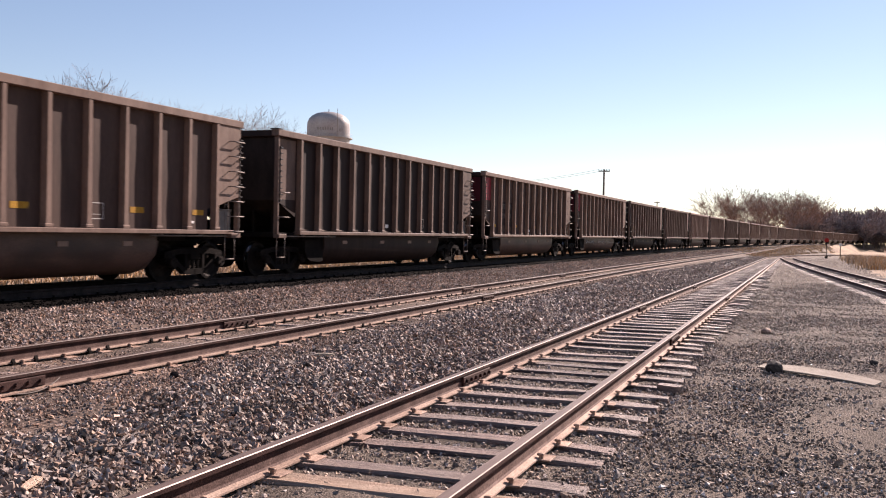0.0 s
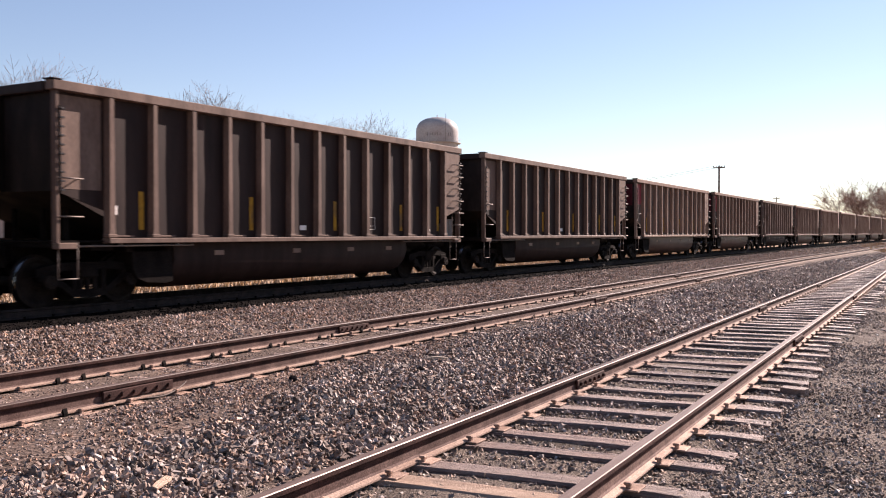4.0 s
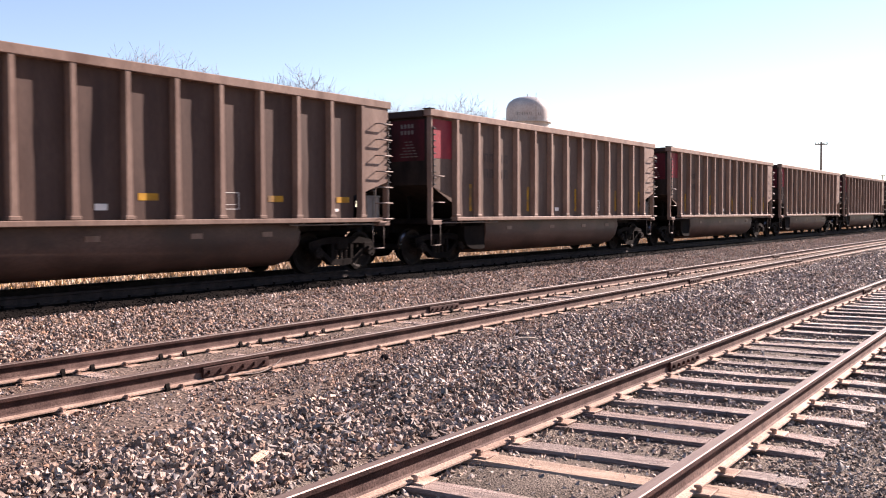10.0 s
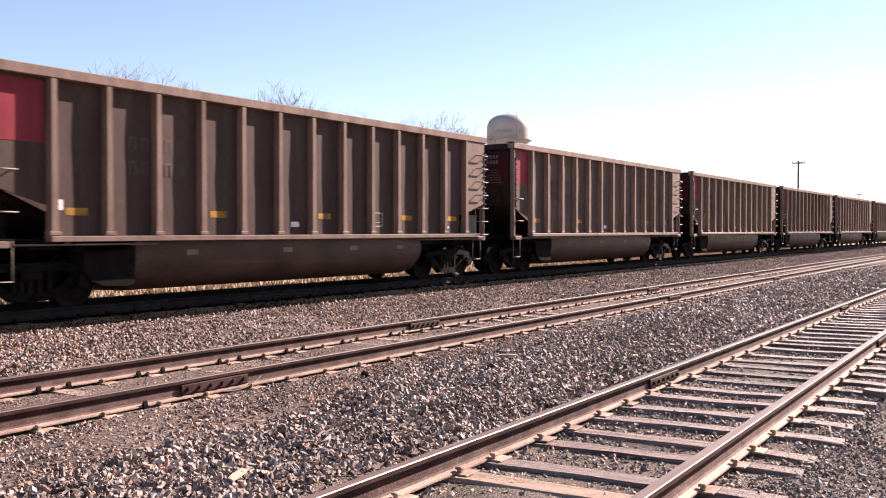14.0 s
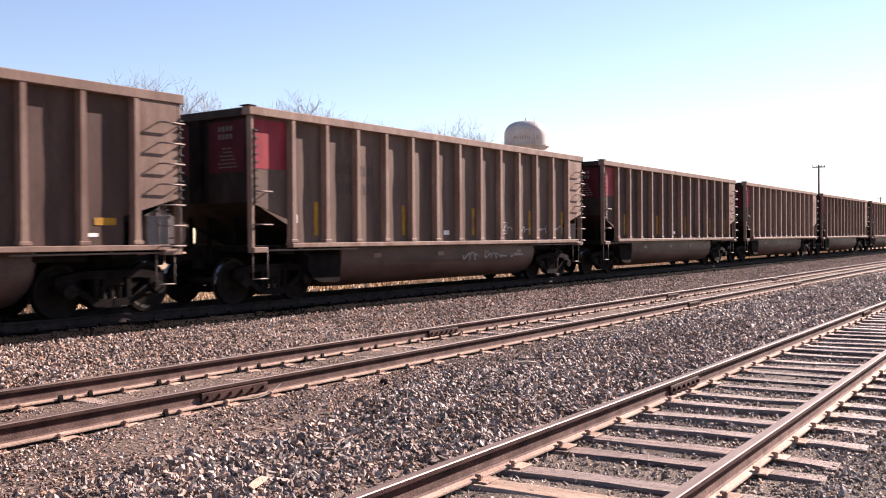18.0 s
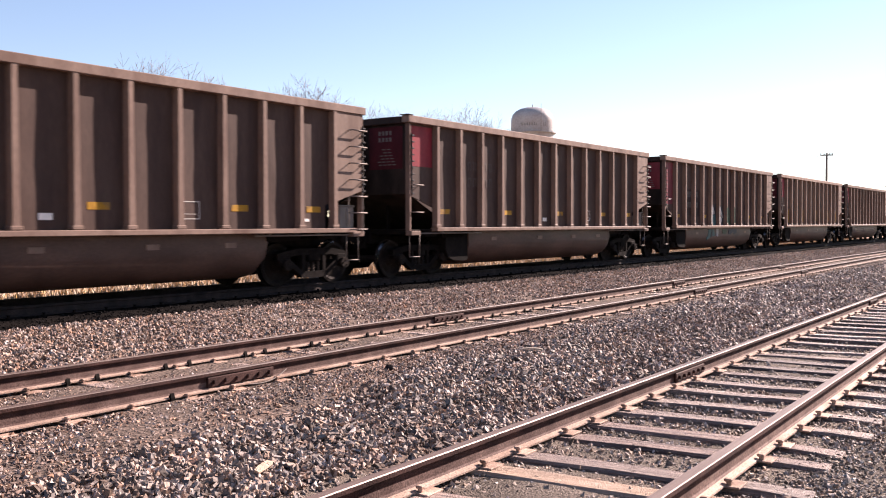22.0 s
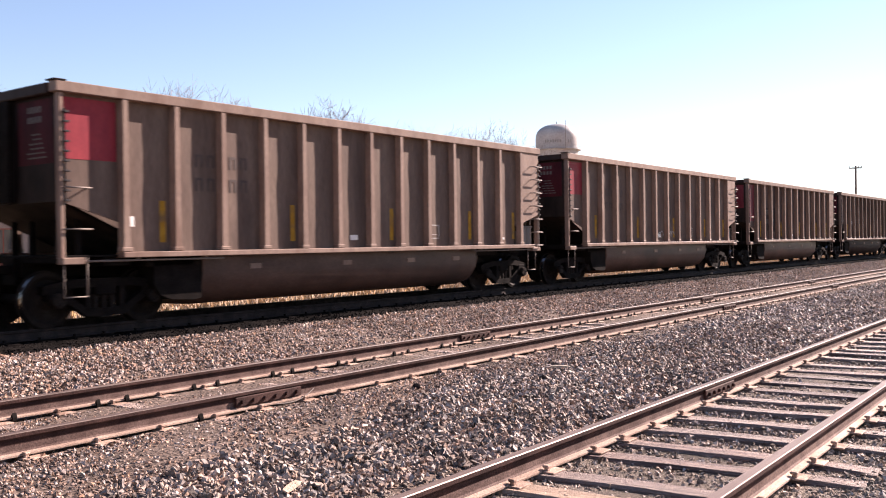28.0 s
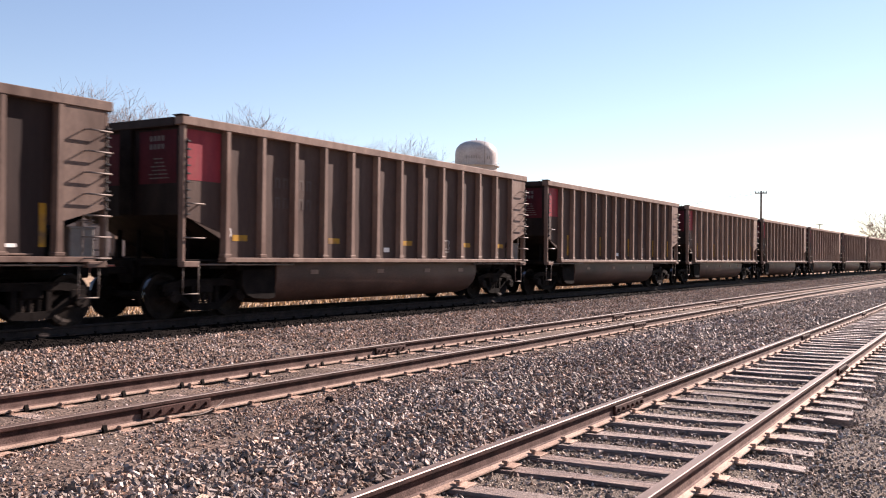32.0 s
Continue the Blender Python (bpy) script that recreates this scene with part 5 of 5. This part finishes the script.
rng = np.random.default_rng(5)
places = []
for i in range(13):
    b, d = -4.2 + 0.43 * i + rng.uniform(-0.2, 0.2), rng.uniform(280, 340)
    places.append((*at_bearing(b, d), d * 0.058 + rng.uniform(-1.5, 2.5)))
far_wood("far_woods", places, "leafless woods beyond the bend of the line", 6, 0.03, "bark_pale", 4)
places = []
for i in range(230):
    b, d = rng.uniform(0.0, 9), rng.uniform(440, 560)
    places.append((*at_bearing(b, d), d * 0.032 + rng.uniform(-2, 3)))
for i in range(130):
    b, d = rng.uniform(-6, 9), rng.uniform(430, 600)
    places.append((*at_bearing(b, d), rng.uniform(9, 14)))
far_wood("dark_woods", places, "dense dark brown woods along the horizon", 7, 0.16)
places = [(*at_bearing(rng.uniform(-75, -6), rng.uniform(300, 420)), rng.uniform(7, 11)) for i in range(40)]
far_wood("town_trees", places, "distant leafless trees behind the train", 8, 0.09)

# ---- small things on the ground ----
def lump(name, x, y, r, material, label, category, seed, flat=0.75):
    rnd = random.Random(seed)
    bm = bmesh.new()
    bmesh.ops.create_icosphere(bm, subdivisions=2, radius=r)
    for v in bm.verts:
        v.co *= 1 + 0.22 * noise.noise(v.co / r * 1.1 + Vector((seed, 0, 0)))
        v.co.z *= flat
    ob = put(name, mesh_of(name, bm, material), None, pose(x, y, float(ground_z(x, y)) + r * flat * 0.6, 0, 0, rnd.uniform(0, 360)), label)
    return tagged(ob, category=category)


def board(name, x0, y0, x1, y1, w, t, material, label, bend=0.02, tilt=0.0, lift=0.012):
    """A loose weathered board between two places, slightly warped."""
    d = Vector((x1 - x0, y1 - y0, 0))
    n = 10
    bm = bmesh.new()
    rings = []
    for i in range(n + 1):
        u = i / n
        k = 1.0 - 0.35 * abs(2 * u - 1) ** 3
        z = bend * math.sin(u * 3.1)
        e = tilt * k
        rings.append([(u * d.length, -w / 2 * k, z), (u * d.length, w / 2 * k, z + e + 0.004), (u * d.length, w / 2 * k, z + e + t), (u * d.length, -w / 2 * k, z + t - 0.004)])
    vs = loft(bm, rings)
    bm.faces.new(vs[0][::-1]), bm.faces.new(vs[-1])
    bmesh.ops.recalc_face_normals(bm, faces=bm.faces)
    z = float(ground_z((x0 + x1) / 2, (y0 + y1) / 2)) + lift
    ob = put(name, mesh_of(name, bm, material), None, pose(x0, y0, z, 0, 0, math.degrees(math.atan2(d.y, d.x))), label)
    return tagged(ob, category="board")


board("loose_board", -0.393, 13.21, 0.982, 12.2, 0.24, 0.018, "board", "pale weathered board lying on the cinders", 0.02, 0.045)
lump("round_stone", -0.216, 12.88, 0.115, "dark_rock", "dark rounded stone lying against the board", "stone", 3, 0.85)
lump("dark_stone", -0.47, 18.4, 0.10, "steel_rust", "dark rusty lump on the cinders", "stone", 4)
lump("dark_stone", 1.1, 14.5, 0.06, "dark_rock", "dark stone on the cinders", "stone", 5)
lump("dark_stone", -6.0, 7.9, 0.05, "stone_dark", "dark stone at the ballast's edge", "stone", 6)
lump("dark_stone", -5.0, 8.9, 0.055, "stone_dark", "dark stone on the ballast", "stone", 7)
board("wood_splinter", -4.02, 3.96, -4.13, 4.2, 0.045, 0.014, "tie_pale", "pale splintered piece of wood on the ballast", 0.0, 0.012, 0.045)
board("wood_splinter", -5.3, 9.62, -5.08, 9.7, 0.035, 0.02, "board", "thin pale splinter on the ballast", 0.01, 0.0, 0.05)
board("wood_block", -1.38, 10.4, -1.12, 10.32, 0.16, 0.07, "tie_grey", "loose brown block beside the tie ends", 0.0)


def bond_wire():
    """A stiff bond wire that stands up from the middle track's joint."""
    bm = bmesh.new()
    rings = []
    for i in range(13):
        u = i / 12
        x, y, z = -6.66 + 0.05 * math.sin(u * 3), 6.3 + 0.68 * u, 0.09 - 0.03 * math.sin(u * 3.1) + 0.065 * u**3
        rings.append([(x + 0.007 * math.cos(a), y, z + 0.007 * math.sin(a)) for a in (0, 1.047, 2.094, 3.14, 4.19, 5.24)])
    loft(bm, rings, smooth=True)
    return tagged(put("bond_wire", mesh_of("bond_wire", bm, "rung_steel"), None, None, "bent pale bond wire at the rail joint"), category="wire")


bond_wire()


# rail anchors clipped to the far rail of the middle track
def anchor_mesh():
    bm = bmesh.new()
    prism(bm, [(-0.03, -0.01), (0.09, -0.01), (0.09, 0.02), (0.075, 0.06), (0.05, 0.02), (-0.03, 0.02)], -0.022, 0.022)
    bmesh.ops.recalc_face_normals(bm, faces=bm.faces)
    return bm


anchor_me = mesh_of("rail_anchor", anchor_mesh(), "under_black")
middle = bpy.data.objects["middle_track"]
rnd = random.Random(12)
for side in (-1, 1):
    y = 3.0
    while y < 46:
        for dy in (0.0, 0.34):
            if rnd.random() < (0.92 if side < 0 else 0.06):
                x, yy, z, h = stations(mid_x, [y + dy], side, lambda v: 0.07)[0]
                put("rail_anchor", anchor_me, middle, turned(x, yy, z, h), "black rail anchor")
        y += 1.22


def switch_stand(x, y):
    stand = new("switch_stand")
    stand.matrix_basis = pose(x, y, float(ground_z(x, y)))
    tagged(stand, "switch stand with a red target disc", "switch stand")
    bm = bmesh.new()
    tube(bm, (0, 0, 0), (0, 0, 2.5), 0.05, n=8)
    box(bm, -0.2, 0.2, -0.2, 0.2, 0, 0.35, 0.02)
    part("mast", bm, "under_black", stand)
    bm = bmesh.new()
    tube(bm, (0, -0.02, 2.7), (0, 0.02, 2.7), 0.32, n=20)
    part("target", bm, "sign_red", stand, "red target disc")
    bm = bmesh.new()
    tube(bm, (0, 0, 0.4), (0.7, 0, 0.3), 0.03, n=6)
    part("lever", bm, "under_black", stand)


switch_stand(*at_bearing(1.68, 147))


def marker_post(x, y):
    post = new("marker_post")
    post.matrix_basis = pose(x, y, float(ground_z(x, y)))
    tagged(post, "thin dark marker post with a white plate", "post")
    part("shaft", boxed(-0.06, 0.06, -0.06, 0.06, 0, 2.2, bevel=0.01), "under_black", post)
    part("plate", boxed(-0.16, 0.16, -0.08, -0.062, 1.9, 2.35), "white_paint", post, "white plate")


marker_post(*at_bearing(2.42, 150))
utility_pole(*at_bearing(-7.95, 232), 1.7, 10.2)


def wire(a, b, sag):
    bm = bmesh.new()
    p = Vector(a)
    for i in range(16):
        u = (i + 1) / 16
        q = Vector(a).lerp(Vector(b), u) - Vector((0, 0, 4 * sag * u * (1 - u)))
        tube(bm, p, q, 0.02, n=4, caps=False)
        p = q
    return tagged(put("overhead_wire", mesh_of("overhead_wire", bm, "black_paint"), None, None, "thin dark overhead wire between poles"), category="wire", group="overhead wires")


px, py = POLE
qx, qy = at_bearing(-20.5, 150)
utility_pole(qx, qy, 0.8, 9.6)
for dx in (-0.68, 0.68):
    wire((px + dx, py + dx * 0.21, 11.25), (qx + dx, qy + dx * 0.21, 10.35), 0.6)

# ---- what moves ----
def motions():
    for k, car in CARS.items():
        walk(car, [(t, car_pose(k, t)) for t in range(0, 33)])
    for s, sets in WHEELSETS.items():
        walk(sets[0], [(i / FPS, pose(s * 0.89, 0, WHEEL, 0, -math.degrees(train_run(i / FPS) / WHEEL), 0)) for i in range(0, 32 * FPS + 1)])
        keyed = sets[0].animation_data
        for o in bpy.data.objects:
            if o.name.startswith("wheelset") and o is not sets[0] and (o.location.x > 0) == (s > 0):
                o.rotation_mode = "QUATERNION"
                data = o.animation_data_create()
                data.action, data.action_slot = keyed.action, keyed.action_slot


motions()
